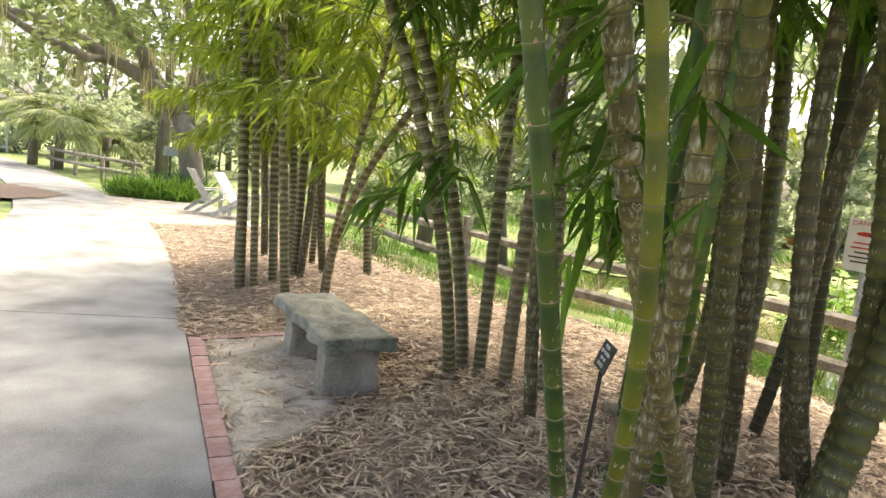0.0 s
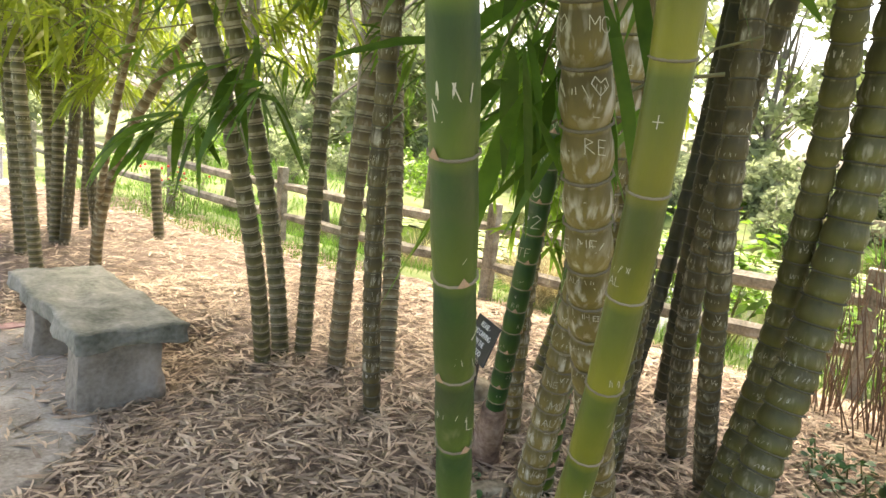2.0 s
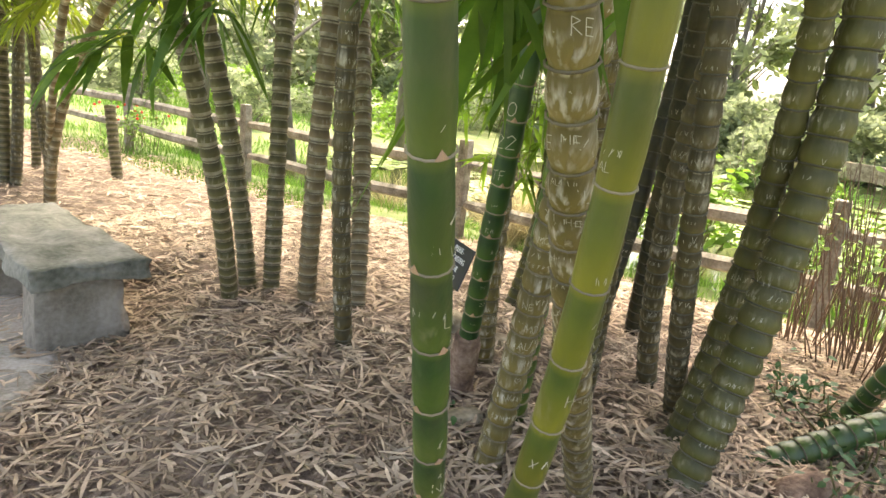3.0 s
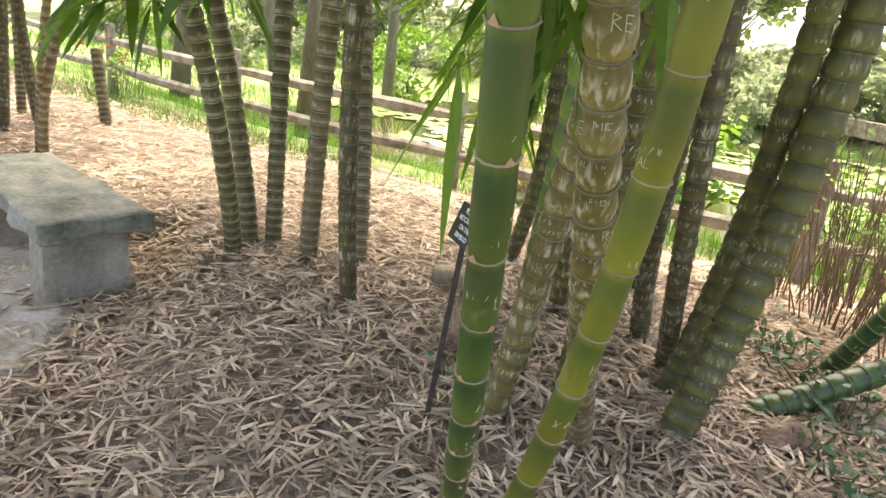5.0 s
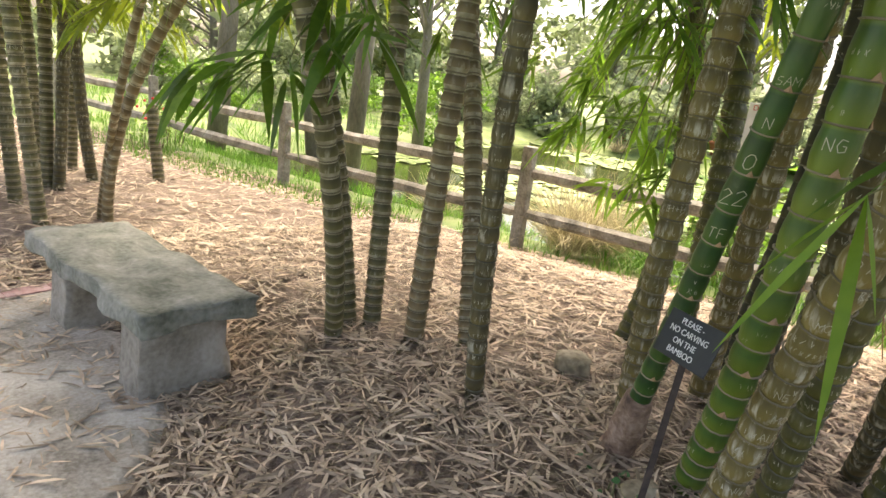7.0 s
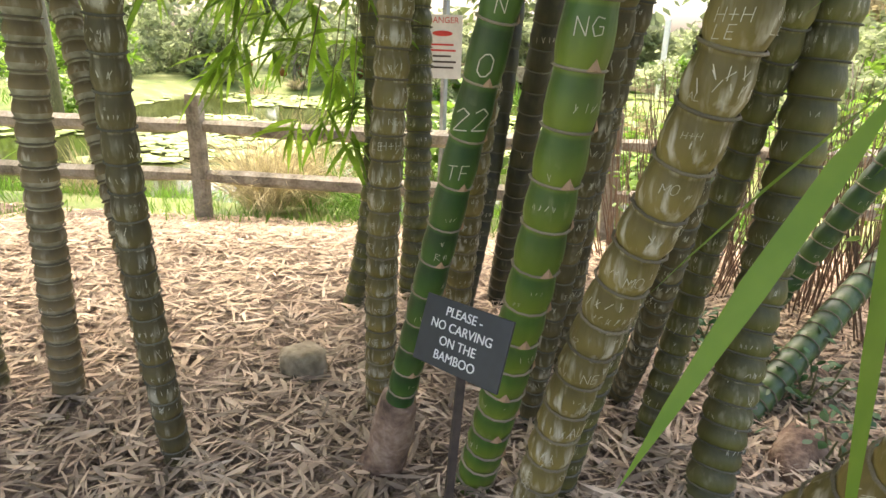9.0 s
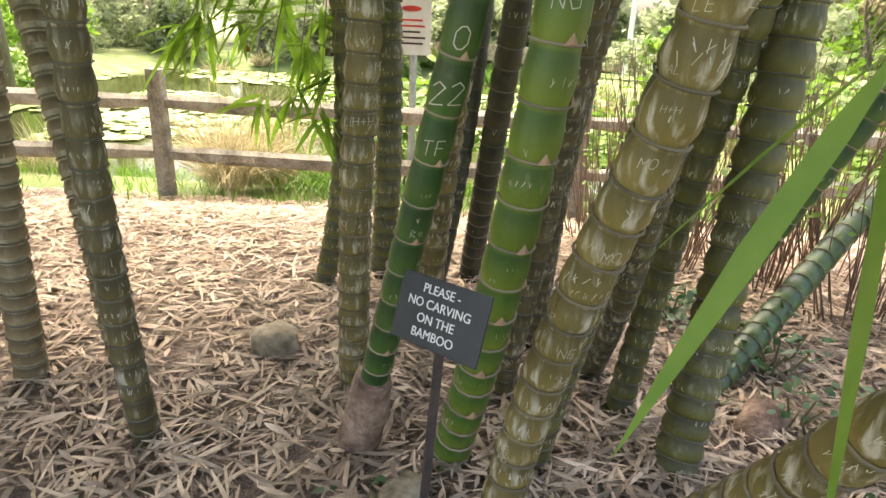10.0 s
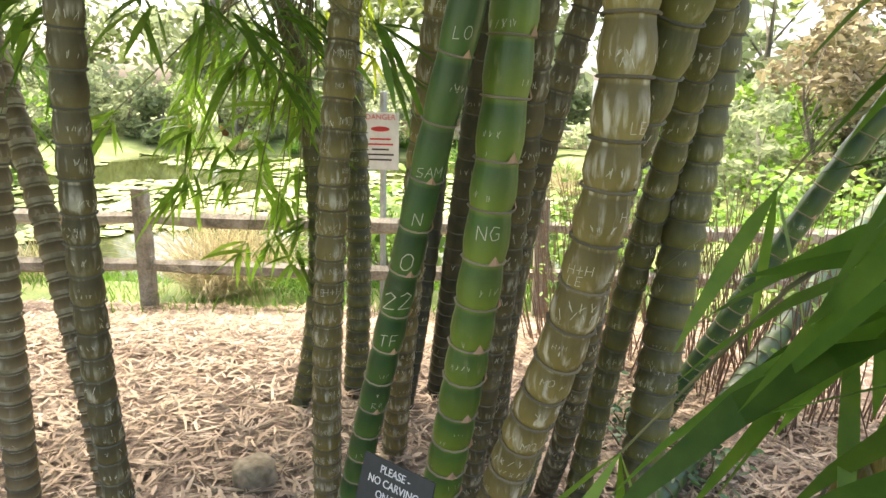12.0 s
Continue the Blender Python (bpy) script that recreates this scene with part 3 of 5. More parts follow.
# x, y of the foot at 0.15 m; lean and bend along x and along y; radius; kind; height
CULMS = [
    (0.733, 4.065, -0.141, -0.066, -0.35, 0.108, 0.0381, "banded", 4.2),
    (0.843, 4.182, -0.064, -0.088, 0.116, -0.074, 0.0428, "banded", 4.6000000000000005),
    (0.944, 4.138, 0.007, 0.013, 0.024, 0.035, 0.0406, "banded", 4.800000000000001),
    (1.064, 3.943, -0.041, 0.035, -0.122, 0.036, 0.0438, "pale", 4.4),
    (1.07, 3.431, -0.14, 0.033, -0.057, -0.034, 0.0364, "dark", 4.6000000000000005),
    (1.273, 3.818, 0.116, -0.017, 0.314, 0.053, 0.0436, "pale", 4.2),
    (2.109, 3.703, 0.186, -0.138, -0.158, 0.077, 0.0418, "olive", 3.6),
    (1.572, 3.137, -0.15, 0.091, -0.1, 0.025, 0.0435, "scar", 4.6000000000000005),
    (1.34, 2.955, -0.116, 0.0, -0.3, 0.0, 0.0344, "deep", 4.800000000000001),
    (1.991, 3.139, -0.162, -0.021, -0.152, -0.031, 0.0458, "scar", 4.4),
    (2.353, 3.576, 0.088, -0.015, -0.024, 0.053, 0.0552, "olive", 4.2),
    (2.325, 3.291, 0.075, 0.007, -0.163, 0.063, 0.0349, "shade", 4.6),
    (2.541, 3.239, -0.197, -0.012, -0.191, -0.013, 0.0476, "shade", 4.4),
    (1.771, 2.741, -0.169, -0.036, -0.212, 0.013, 0.0342, "dark", 4.6000000000000005),
    (2.141, 2.77, -0.316, 0.096, -0.081, -0.061, 0.0401, "dark", 4.800000000000001),
    (1.431, 2.729, -0.198, 0.071, -0.304, 0.082, 0.0476, "lime", 4.8),
    (1.181, 2.498, 0.093, -0.174, -0.083, -0.172, 0.0415, "scar", 4.6),
    (2.047, 2.547, -0.611, 0.201, -0.345, 0.128, 0.0351, "dark", 4.800000000000001),
    (1.897, 2.409, 0.218, -0.216, -0.08, -0.06, 0.0408, "olive", 4.4),
    (1.711, 2.211, 0.363, -0.152, -0.028, -0.013, 0.0578, "olive", 4.6000000000000005),
    (2.72, 2.281, 0.011, 0.001, -0.417, -0.027, 0.0412, "deep", 3.0),
    (2.139, 2.196, 2.51, -0.008, -0.888, -0.058, 0.0465, "deep", 1.2),
    (0.738, 2.06, -0.328, 0.011, -0.489, 0.071, 0.0227, "green", 4.6),
    (0.743, 1.964, 0.016, -0.097, -0.351, 0.043, 0.0238, "yellow", 4.6),
    (1.37, 2.29, -0.72, 0.12, -0.53, 0.1, 0.0358, "scar", 4.4),
    (1.525, 2.538, -0.179, -0.038, -0.19, -0.05, 0.0400, "olive", 4.6000000000000005),
    (-0.907, 6.735, -0.018, -0.011, 0.005, -0.001, 0.0497, "banded", 4.800000000000001),
    (-0.768, 6.694, -0.043, -0.003, -0.005, -0.0, 0.0366, "banded", 4.4),
    (-0.871, 8.701, -0.049, -0.012, -0.005, -0.002, 0.0463, "dark", 4.6000000000000005),
    (-0.595, 6.824, -0.053, 0.002, -0.007, -0.0, 0.0445, "banded", 4.800000000000001),
    (-0.428, 6.207, -0.086, 0.005, -0.012, -0.001, 0.0423, "banded", 4.4),
    (-0.415, 7.366, 0.018, 0.0, -0.0, 0.0, 0.0470, "banded", 4.6000000000000005),
    (-0.339, 7.302, 0.073, -0.014, -0.005, -0.001, 0.0437, "dark", 4.800000000000001),
    (-0.111, 7.713, -0.135, 0.048, 0.003, 0.0, 0.0468, "dark", 4.4),
    (-0.485, 7.95, -0.035, -0.011, -0.005, -0.001, 0.0466, "banded", 4.6000000000000005),
    (-0.055, 6.116, -0.009, 0.196, -0.293, -0.007, 0.0333, "pale", 3.6),
    (-0.087, 6.325, 0.064, 0.047, -0.72, -0.008, 0.0233, "pale", 3.4),
    (0.415, 7.787, -0.083, 0.01, 0.134, 0.001, 0.0499, "banded", 0.75),
    (-1.12, 8.1, 0.0, 0.0, 0.0, 0.0, 0.042, "dark", 4.4),
    (-0.25, 8.3, 0.03, 0.0, 0.0, 0.0, 0.042, "banded", 4.6),
]
STYLE = {  # lowest joint, growth of the joints, swelling, waxy bands, carvings per joint
    "lime": (0.05, 1.045, 0.11, 0, 1.6), "green": (0.055, 1.06, 0.08, 0, 1.4), "yellow": (0.085, 1.05, 0.05, 0, 1.4), "deep": (0.05, 1.05, 0.1, 0, 1.5), "scar": (0.052, 1.02, 0.18, 0, 4.6),
    "olive": (0.052, 1.02, 0.18, 0, 3.2), "dark": (0.045, 1.02, 0.17, 0, 3.0), "shade": (0.042, 1.03, 0.11, 0, 0.4), "banded": (0.042, 1.02, 0.19, 1, 0.2), "pale": (0.046, 1.02, 0.2, 1, 0.4)}
LABEL = {
    "lime": "lime-green bamboo culm with tan bud scales and carvings",
    "green": "fresh green bamboo culm with pale rings and carvings", "yellow": "yellow-green bamboo culm with carved letters", "deep": "dark green leaning bamboo culm with tan bud scales",
    "scar": "olive-brown bamboo culm covered in carved letters", "dark": "dark grey-brown bamboo culm with grey rings", "shade": "dark bamboo culm with grove shade in its colour",
    "olive": "thick olive-green leaning bamboo culm with carved letters",
    "banded": "slim olive bamboo culm with pale bands", "pale": "pale straw-coloured bamboo culm with waxy bands"}


WRITTEN = {1.34: [(1.085, "22", 0.04), (1.18, "O", 0.036), (1.28, "N", 0.026), (1.38, "SAM", 0.02), (0.99, "TF", 0.028)], 1.431: [(1.25, "NG", 0.03)]}
# culms whose heads turn upright: height of the turn, lean above it
HEADS = {1.181: (1.15, 0.0, 0.0)}


def culm(x0, y0, a, b, c, d, radius, kind, top, seed):
    rng = random.Random(seed)
    bend, head_x, head_y = HEADS.get(x0, (1.9, a + 3.8 * b, c + 3.8 * d))

    turn = 0.6 if x0 in HEADS else 0.2

    def axis(z):
        h = z - 0.15
        hb = min(h, bend - turn / 2)
        x, y = x0 + a * hb + b * hb * hb, y0 + c * hb + d * hb * hb
        if h > hb:
            u = h - hb
            sx, sy = a + 2 * b * hb, c + 2 * d * hb
            k = min(1.0, 0.45 / max(1e-6, math.hypot(head_x, head_y)))
            w = min(u, turn)
            x += sx * w + (head_x * k - sx) * w * w / (2 * turn) + head_x * k * (u - w)
            y += sy * w + (head_y * k - sy) * w * w / (2 * turn) + head_y * k * (u - w)
        return Vector((x, y, z))

    foot_z = 0.15
    for _ in range(4):
        p = axis(foot_z)
        foot_z = ground_height(p.x, p.y)
    foot = axis(foot_z)
    ob = thing("bamboo_culm", foot, LABEL[kind], "bamboo", "bamboo grove culms")
    low, grow, swell, wax, cuts = STYLE[kind]
    # joints
    nodes, z, step = [foot_z - 0.06], foot_z - 0.06, low * rng.uniform(0.9, 1.15)
    while z < top:
        slant = axis(z + 0.02) - axis(z - 0.02)
        z += step * rng.uniform(0.92, 1.08) * 0.04 / slant.length
        step = min(step * grow, 0.22)
        nodes.append(z)
    pts, rad, index, share = [], [], [], []
    for i, (p, q) in enumerate(zip(nodes, nodes[1:])):
        tz = smooth_step(1.5, max(top, 2.2), p)
        for u in (0.0, 0.1, 0.3, 0.6, 0.86):
            zz = p + (q - p) * u
            wob = 1 + swell * (math.sin(math.pi * min(1, u * 1.25)) ** 1.0 if u < 0.8 else 0.1) + 0.015 * noise.noise((zz * 9, seed, 1))
            pts.append(axis(zz) - foot)
            share.append(u)
            rad.append(radius * (wob - swell * 0.6) * (1 - 0.72 * tz) * (1.06 if i == 0 else 1))
            index.append(1 if wax and (u >= 0.86 or u <= 0.1) else 0)
    sides = 14
    v, f = tube(pts, rad, sides, True)
    mats = [STEM[kind], WAX]
    mi = [index[k // sides] for k in range(len(f) - 2)] + [0, 0]
    stem = mesh_object("stem", v, f, mats, ob, index=mi)
    at = stem.data.attributes.new("joint", "FLOAT", "POINT")
    at.data.foreach_set("value", [share[k // sides] for k in range(len(v))])
    # rings and buds
    for i, z in enumerate(nodes[1:-1], 1):
        if z > 2.6:
            break
        p = axis(z) - foot
        tan = (axis(z + 0.02) - axis(z - 0.02)).normalized()
        r = radius * (1 - 0.72 * smooth_step(1.5, max(top, 2.2), z)) * rng.uniform(1.0, 1.04)
        ring = new("node_ring", ring_dark if kind in ("dark", "shade", "olive") else ring_mid if kind in ("scar", "pale", "banded") else ring_pale)
        ring.parent = ob
        q = tan.to_track_quat("Z", "Y").to_matrix().to_4x4()
        ring.matrix_basis = Matrix.Translation(p) @ q @ Matrix.Rotation(rng.uniform(0, 6), 4, "Z") @ Matrix.Diagonal((r, r, min(0.022, r * 0.55), 1))
        if kind in ("green", "deep", "lime") and z < 2.0 and z > 0.3:
            to = Vector((-0.2, 1.4, 0)) - foot
            ang = math.atan2(to.y, to.x) + (0.55 if i % 2 else -0.9) + rng.uniform(-0.2, 0.2)
            if i % 2 == 0:
                ang += 2.6
            bud = new("bud", bud_mesh)
            bud.parent = ob
            s = radius * 0.62
            bud.matrix_basis = Matrix.Translation(p) @ q @ Matrix.Rotation(ang - math.pi / 2, 4, "Z") @ Matrix.Translation((0, r * 0.98, 0.0)) @ Matrix.Diagonal((s, s, s, 1))
    # carvings
    cv, cf = [], []

    def stroke(zc, ang, p, q, size):
        (ax, ay), (bx, by) = p, q
        dx, dy = bx - ax, by - ay
        n = math.hypot(dx, dy) or 1
        wx, wy = -dy / n * 0.028, dx / n * 0.028
        base = len(cv)
        for t in (0.0, 0.5, 1.0):
            for sgn in (-1, 1):
                gx, gy = (ax + dx * t + wx * sgn) * size, (ay + dy * t + wy * sgn) * size
                zz = zc + gy
                th = ang + gx / radius
                rr = radius * (1 - 0.72 * smooth_step(1.5, max(top, 2.2), zz)) * (1 + swell * 0.4) + 0.0015
                cv.append(axis(zz) - foot + Vector((math.cos(th) * rr, math.sin(th) * rr, 0)))
        cf.extend([(base, base + 1, base + 3, base + 2), (base + 2, base + 3, base + 5, base + 4)])

    words = {"yellow": ["HA", "MH", "+", "AL"], "green": ["NG", "HA", "LO", "NV", "VA"], "deep": ["LO", "22", "SV", "MF", "RJ"], "scar": ["HA", "heart", "MO", "RE", "LE", "AL", "NE", "H+H"]}
    written = WRITTEN.get(x0, ())
    for z, text, size in written:
        ang = math.atan2(1.95 - foot.y, -foot.x) - 0.5 * len(text) * size * 0.85 / radius
        for k, g in enumerate(text):
            for s in GLYPHS[g]:
                stroke(z, ang + k * size * 0.85 / radius, s[0], s[1], size)
    if cuts:
        for i, (p, q) in enumerate(zip(nodes, nodes[1:])):
            if not 0.25 < p < 2.3 or any(p - 0.06 < z < q for z, _, _ in written):
                continue
            count = int(cuts + rng.random())
            for _ in range(count):
                ang = math.atan2(1.3 - foot.y, -0.3 - foot.x) + rng.uniform(-1.5, 1.5)
                size = min(0.026, (q - p) * 0.6) * rng.uniform(0.35, 0.85)
                at_z = rng.uniform(0.05, 0.5)
                if rng.random() < 0.3:
                    text = rng.choice(words.get(kind, ["I", "V"]))
                    glyphs = [text] if text in GLYPHS else list(text)
                else:
                    glyphs = ["?"] * rng.randint(1, 4)
                for k, g in enumerate(glyphs):
                    strokes = GLYPHS.get(g) or [((rng.uniform(0, .5), rng.uniform(0, .3)), (rng.uniform(0, .6), rng.uniform(.6, 1))) for _ in range(rng.randint(1, 3))]
                    for s in strokes:
                        stroke(p + (q - p) * at_z, ang + k * size * 0.85 / radius, s[0], s[1], size)
    if cv:
        tagged(mesh_object("carving", cv, cf, CUT, ob, smooth=False), "scratched pale letters and marks", kind="stuff")
    # twigs and leaves
    lv, lf, tw = [], [], []
    if y0 < 5 and top > 4.0:  # unseen arching head of the culm, leaning out on both sides to shade the bed
        for k in range(46 if x0 > 1.6 else 26):
            zz = rng.uniform(3.1, top + 0.6)
            root = axis(min(zz, top)) - foot
            ang = math.atan2(-0.45, -1.0) + rng.gauss(0, 0.7) if k % 6 == 0 else math.atan2(0.35, 1.0) + rng.gauss(0, 1.0)
            out = Vector((math.cos(ang), math.sin(ang), 0))
            tip = root + out * rng.uniform(0.7, 2.3) + Vector((0, 0, rng.uniform(-0.1, 0.5) + zz - min(zz, top)))
            mid = root.lerp(tip, 0.5) + Vector((0, 0, 0.3))
            tw.append(tube([root, mid, tip], [0.007, 0.005, 0.002], 4, False))
            for t in (0.3, 0.45, 0.6, 0.7, 0.8, 0.9, 1.0):
                p = root.lerp(mid, t * 2) if t < 0.5 else mid.lerp(tip, t * 2 - 1)
                spray(lv, lf, p, out, rng, 6, 0.27, 0.038)
    thick = 1.3 if y0 < 5 else 1.7
    z = (2.4 if y0 < 2.45 and x0 < 1.9 else 2.05) + rng.uniform(0, 0.3) if y0 < 5 else 1.5
    while z < top + 0.2:
        zz = min(z, top)
        root = axis(zz) - foot
        ang = rng.uniform(0, 6.283)
        out = Vector((math.cos(ang), math.sin(ang), 0))
        reach = rng.uniform(0.25, 0.8) * (1 + 1.1 * smooth_step(2.5, 3.6, zz)) if y0 < 5 else rng.uniform(0.3, 1.2)
        tip = root + out * reach + Vector((0, 0, rng.uniform(-0.15, 0.35)))
        mid = root.lerp(tip, 0.5) + Vector((0, 0, 0.12))
        tw.append(tube([root, mid, tip], [0.005, 0.0035, 0.0015], 4, False))
        for t in (0.45, 0.62, 0.78, 0.9, 1.0):
            p = root.lerp(mid, t * 2) if t < 0.5 else mid.lerp(tip, t * 2 - 1)
            spray(lv, lf, p, out, rng, 5 if y0 < 5 else 6)
        z += (top - 1.4) / (26 * thick) * rng.uniform(0.6, 1.4) * (0.5 if z > 2.7 and y0 < 5 else 1.0)
    if top > 1.5:
        tagged(mesh_object("twig_mass", *join(*tw), TWIG, ob), kind="stuff")
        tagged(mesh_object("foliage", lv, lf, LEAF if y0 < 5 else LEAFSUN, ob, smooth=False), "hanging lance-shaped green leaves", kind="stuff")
    return ob


for i, row in enumerate(CULMS):
    culm(*row, seed=i + 11)

# ---- dry leaf litter over the bed ----
def litter(count, xs, ys, seed, size):
    rng = np.random.default_rng(seed)
    verts, faces = [], []
    for _ in range(count):
        x, y = rng.uniform(*xs), rng.uniform(*ys)
        if not bed_inside(x, y):
            continue
        if y < 5.1 and x < piecewise(PATH_RIGHT, y) + 0.13:
            continue
        if sand_inside(x, y) and rng.random() > 0.26 + 0.35 * noise.noise((x * 3, y * 3, 8)):
            continue
        L, w = size * rng.uniform(0.35, 1.3), size * rng.uniform(0.035, 0.135)
        a, tilt, curl = rng.uniform(0, 6.283), rng.uniform(-0.22, 0.28), rng.uniform(-0.25, 0.25)
        z = ground_height(x, y) + 0.012 + rng.uniform(0, 0.022)
        ca, sa = math.cos(a), math.sin(a)
        roll = rng.uniform(-0.6, 0.6)
        base = len(verts)
        for s, k in ((-0.5, 0.35), (-0.1, 1.0), (0.25, 0.9), (0.5, 0.2)):
            px, bend = L * s, curl * L * (0.25 - s * s)
            for sg in (-1, 1):
                py = sg * w * k / 2
                verts.append((x + px * ca - (py + bend) * sa, y + px * sa + (py + bend) * ca, z + px * tilt + py * roll + 0.4 * abs(curl) * L * (0.25 - s * s)))
        for k in range(3):
            b = base + 2 * k
            faces.append((b, b + 1, b + 3, b + 2))
    return verts, faces


v, f = join(litter(42000, (-1.3, 3.4), (1.2, 6.0), 1, 0.105), litter(24000, (-3.3, 3.9), (5.4, 12.6), 2, 0.115), litter(9000, (1.2, 5.4), (-1.0, 2.6), 3, 0.105), litter(9000, (3.0, 5.0), (2.4, 6.0), 4, 0.1))
tagged(mesh_object("leaf_litter", v, f, MULCH, smooth=False), "dry tan bamboo leaves and sheaths strewn as mulch", "leaf litter", kind="stuff")



# ---- sign on a stake ----
def lettering(name, text, size, m, mat, parent):
    curve = bpy.data.curves.new(name, "FONT")
    curve.body, curve.size, curve.align_x, curve.align_y, curve.extrude = text, size, "CENTER", "CENTER", 0.0006
    tmp = bpy.data.objects.new(name, curve)
    scene.collection.objects.link(tmp)
    bpy.context.view_layer.update()
    me = bpy.data.meshes.new_from_object(tmp.evaluated_get(bpy.context.evaluated_depsgraph_get()))
    bpy.data.objects.remove(tmp)
    me.materials.clear()
    me.materials.append(mat)
    ob = new(name, me)
    ob.parent = parent
    ob.matrix_basis = m
    return ob


def frame_from(centre, right, up):
    r = Vector(right).normalized()
    n = r.cross(Vector(up)).normalized()
    u = n.cross(r)
    return Matrix.Translation(centre) @ Matrix((r, u, n)).transposed().to_4x4()


sign_foot = Vector((0.975, 2.555, ground_height(0.975, 2.555)))
sign = thing("sign", sign_foot, "small black sign with white lettering on an iron stake", "sign")
face = frame_from(Vector((1.017, 2.548, 0.780)) - sign_foot, (-0.040, -0.181, 0.009), (0.036, -0.014, 0.104))
bm = box(bmesh.new(), (0.186, 0.114, 0.005), Matrix(), 0.0015)
plate = part("plate", bm, PLATE, sign, "black engraved plate")
plate.matrix_basis = face
for i, line in enumerate(("PLEASE -", "NO CARVING", "ON THE", "BAMBOO")):
    lettering("lettering", line, 0.0215, face @ pose(-0.003, 0.037 - 0.0245 * i, 0.0029), WHITE, sign)
lean = face @ Vector((0.01, -0.048, -0.008))
bm = box(bmesh.new(), (0.006, 0.017, lean.length + 0.02), Matrix(), 0.002)
stake = part("stake", bm, IRON, sign, "rusty flat iron stake")
stake.matrix_basis = Matrix.Translation(lean * 0.5) @ lean.to_track_quat("Z", "Y").to_matrix().to_4x4()

# ---- danger sign past the fence ----
danger = thing("danger_sign", (3.92, 4.43, ground_height(3.92, 4.43)), "white danger notice on a galvanised post by the pond", "sign")
g0 = ground_height(3.92, 4.43)
bm = box(bmesh.new(), (0.045, 0.03, 1.7), pose(0.02, 0, 0.75), 0.004)
part("post", bm, STEEL, danger, "galvanised steel post")
board = frame_from((-0.02, 0, 1.19 - g0), (0.45, -0.89, 0), (0, 0, 1))
bm = box(bmesh.new(), (0.26, 0.40, 0.004), Matrix(), 0.001)
b = part("board", bm, WHITE, danger, "white metal notice board")
b.matrix_basis = board
lettering("lettering", "DANGER", 0.052, board @ pose(0, 0.165, 0.003), RED, danger)
bm = bmesh.new()
bmesh.ops.create_cone(bm, cap_ends=True, segments=24, radius1=0.035, radius2=0.035, depth=0.003)
for v in bm.verts:
    v.co.x *= 1.9
    v.co.y *= 0.5
o = part("oval", bm, RED, danger, "red oval emblem")
o.matrix_basis = board @ pose(0, 0.085, 0.004)
for i, w in enumerate((0.15, 0.18, 0.12, 0.19, 0.16)):
    bm = box(bmesh.new(), (w, 0.012, 0.002))
    part("text_bar", bm, RED if i < 2 else IRON, danger).matrix_basis = board @ pose(0, 0.015 - 0.036 * i, 0.003)


# ---- stump, stones and stub ----
def rough_stone(name, place, size, mat, label, category, seed):
    bm = bmesh.new()
    bmesh.ops.create_icosphere(bm, subdivisions=3, radius=0.5)
    for v in bm.verts:
        c = v.co
        k = 1 + 0.22 * noise.noise(c * 2.2 + Vector((seed, 0, 0))) + 0.08 * noise.noise(c * 7 + Vector((0, seed, 0)))
        v.co = Vector((c.x * size[0] * k, c.y * size[1] * k, max(-0.4, c.z) * size[2] * k))
    ob = part(name, bm, mat, None, "", True)
    ob.location = (place[0], place[1], ground_height(*place) + size[2] * 0.28)
    return tagged(ob, label, category)


stump_v, stump_f = tube([(0, 0, -0.05), (0, 0, 0.0), (0.003, 0, 0.06), (0.005, 0, 0.095), (0.005, 0, 0.108)], [0.082, 0.08, 0.076, 0.07, 0.05], 16)
for v in stump_v:
    v += Vector((noise.noise(v * 16), noise.noise(v * 16 + Vector((5, 0, 0))), noise.noise(v * 20))) * 0.012
stump = mesh_object("stump", stump_v, stump_f, ROCK)
stump.location = (1.585, 3.475, ground_height(1.585, 3.475) - 0.02)
tagged(stump, "short weathered round stump sunk in dry leaves", "stump")
rough_stone("stone", (1.24, 2.75), (0.17, 0.10, 0.05), ROCK, "flat dull stone among dry leaves", "stone", 5)
rough_stone("stone", (1.74, 3.29), (0.14, 0.10, 0.06), ROCK, "flat dull stone among dry leaves", "stone", 7)
rough_stone("stone", (2.19, 2.81), (0.08, 0.06, 0.05), ROCK, "small pale stone in the mulch", "stone", 9)
stub_line = [(1.34 - 0.116 * (z - 0.15), 2.955 - 0.30 * (z - 0.15), z) for z in (0.02, 0.10, 0.17, 0.24, 0.30, 0.36, 0.41)]
stub_v, stub_f = tube(stub_line, [0.062, 0.054, 0.057, 0.051, 0.055, 0.049, 0.045], 14)
for v in stub_v:
    v += Vector((noise.noise(v * 30), noise.noise(v * 30 + Vector((5, 0, 0))), noise.noise(v * 25))) * 0.012
stub = mesh_object("bamboo_sheath", stub_v, stub_f, SHEATH)
tagged(stub, "torn brown papery sheath round a culm foot", "bamboo")

# old cut rhizome beside the low culm
fv, ff = tube([(1.88, 2.02, 0.12), (1.99, 2.05, 0.16), (2.08, 2.02, 0.18), (2.2, 1.98, 0.13)], [0.03, 0.055, 0.06, 0.03], 9)
for v in fv:
    v += Vector((noise.noise(v * 20), noise.noise(v * 20 + Vector((5, 0, 0))), noise.noise(v * 18))) * 0.02
tagged(mesh_object("rhizome", fv, ff, SHEATH), "broken dry rhizome lying at the culm foot", "bamboo root")


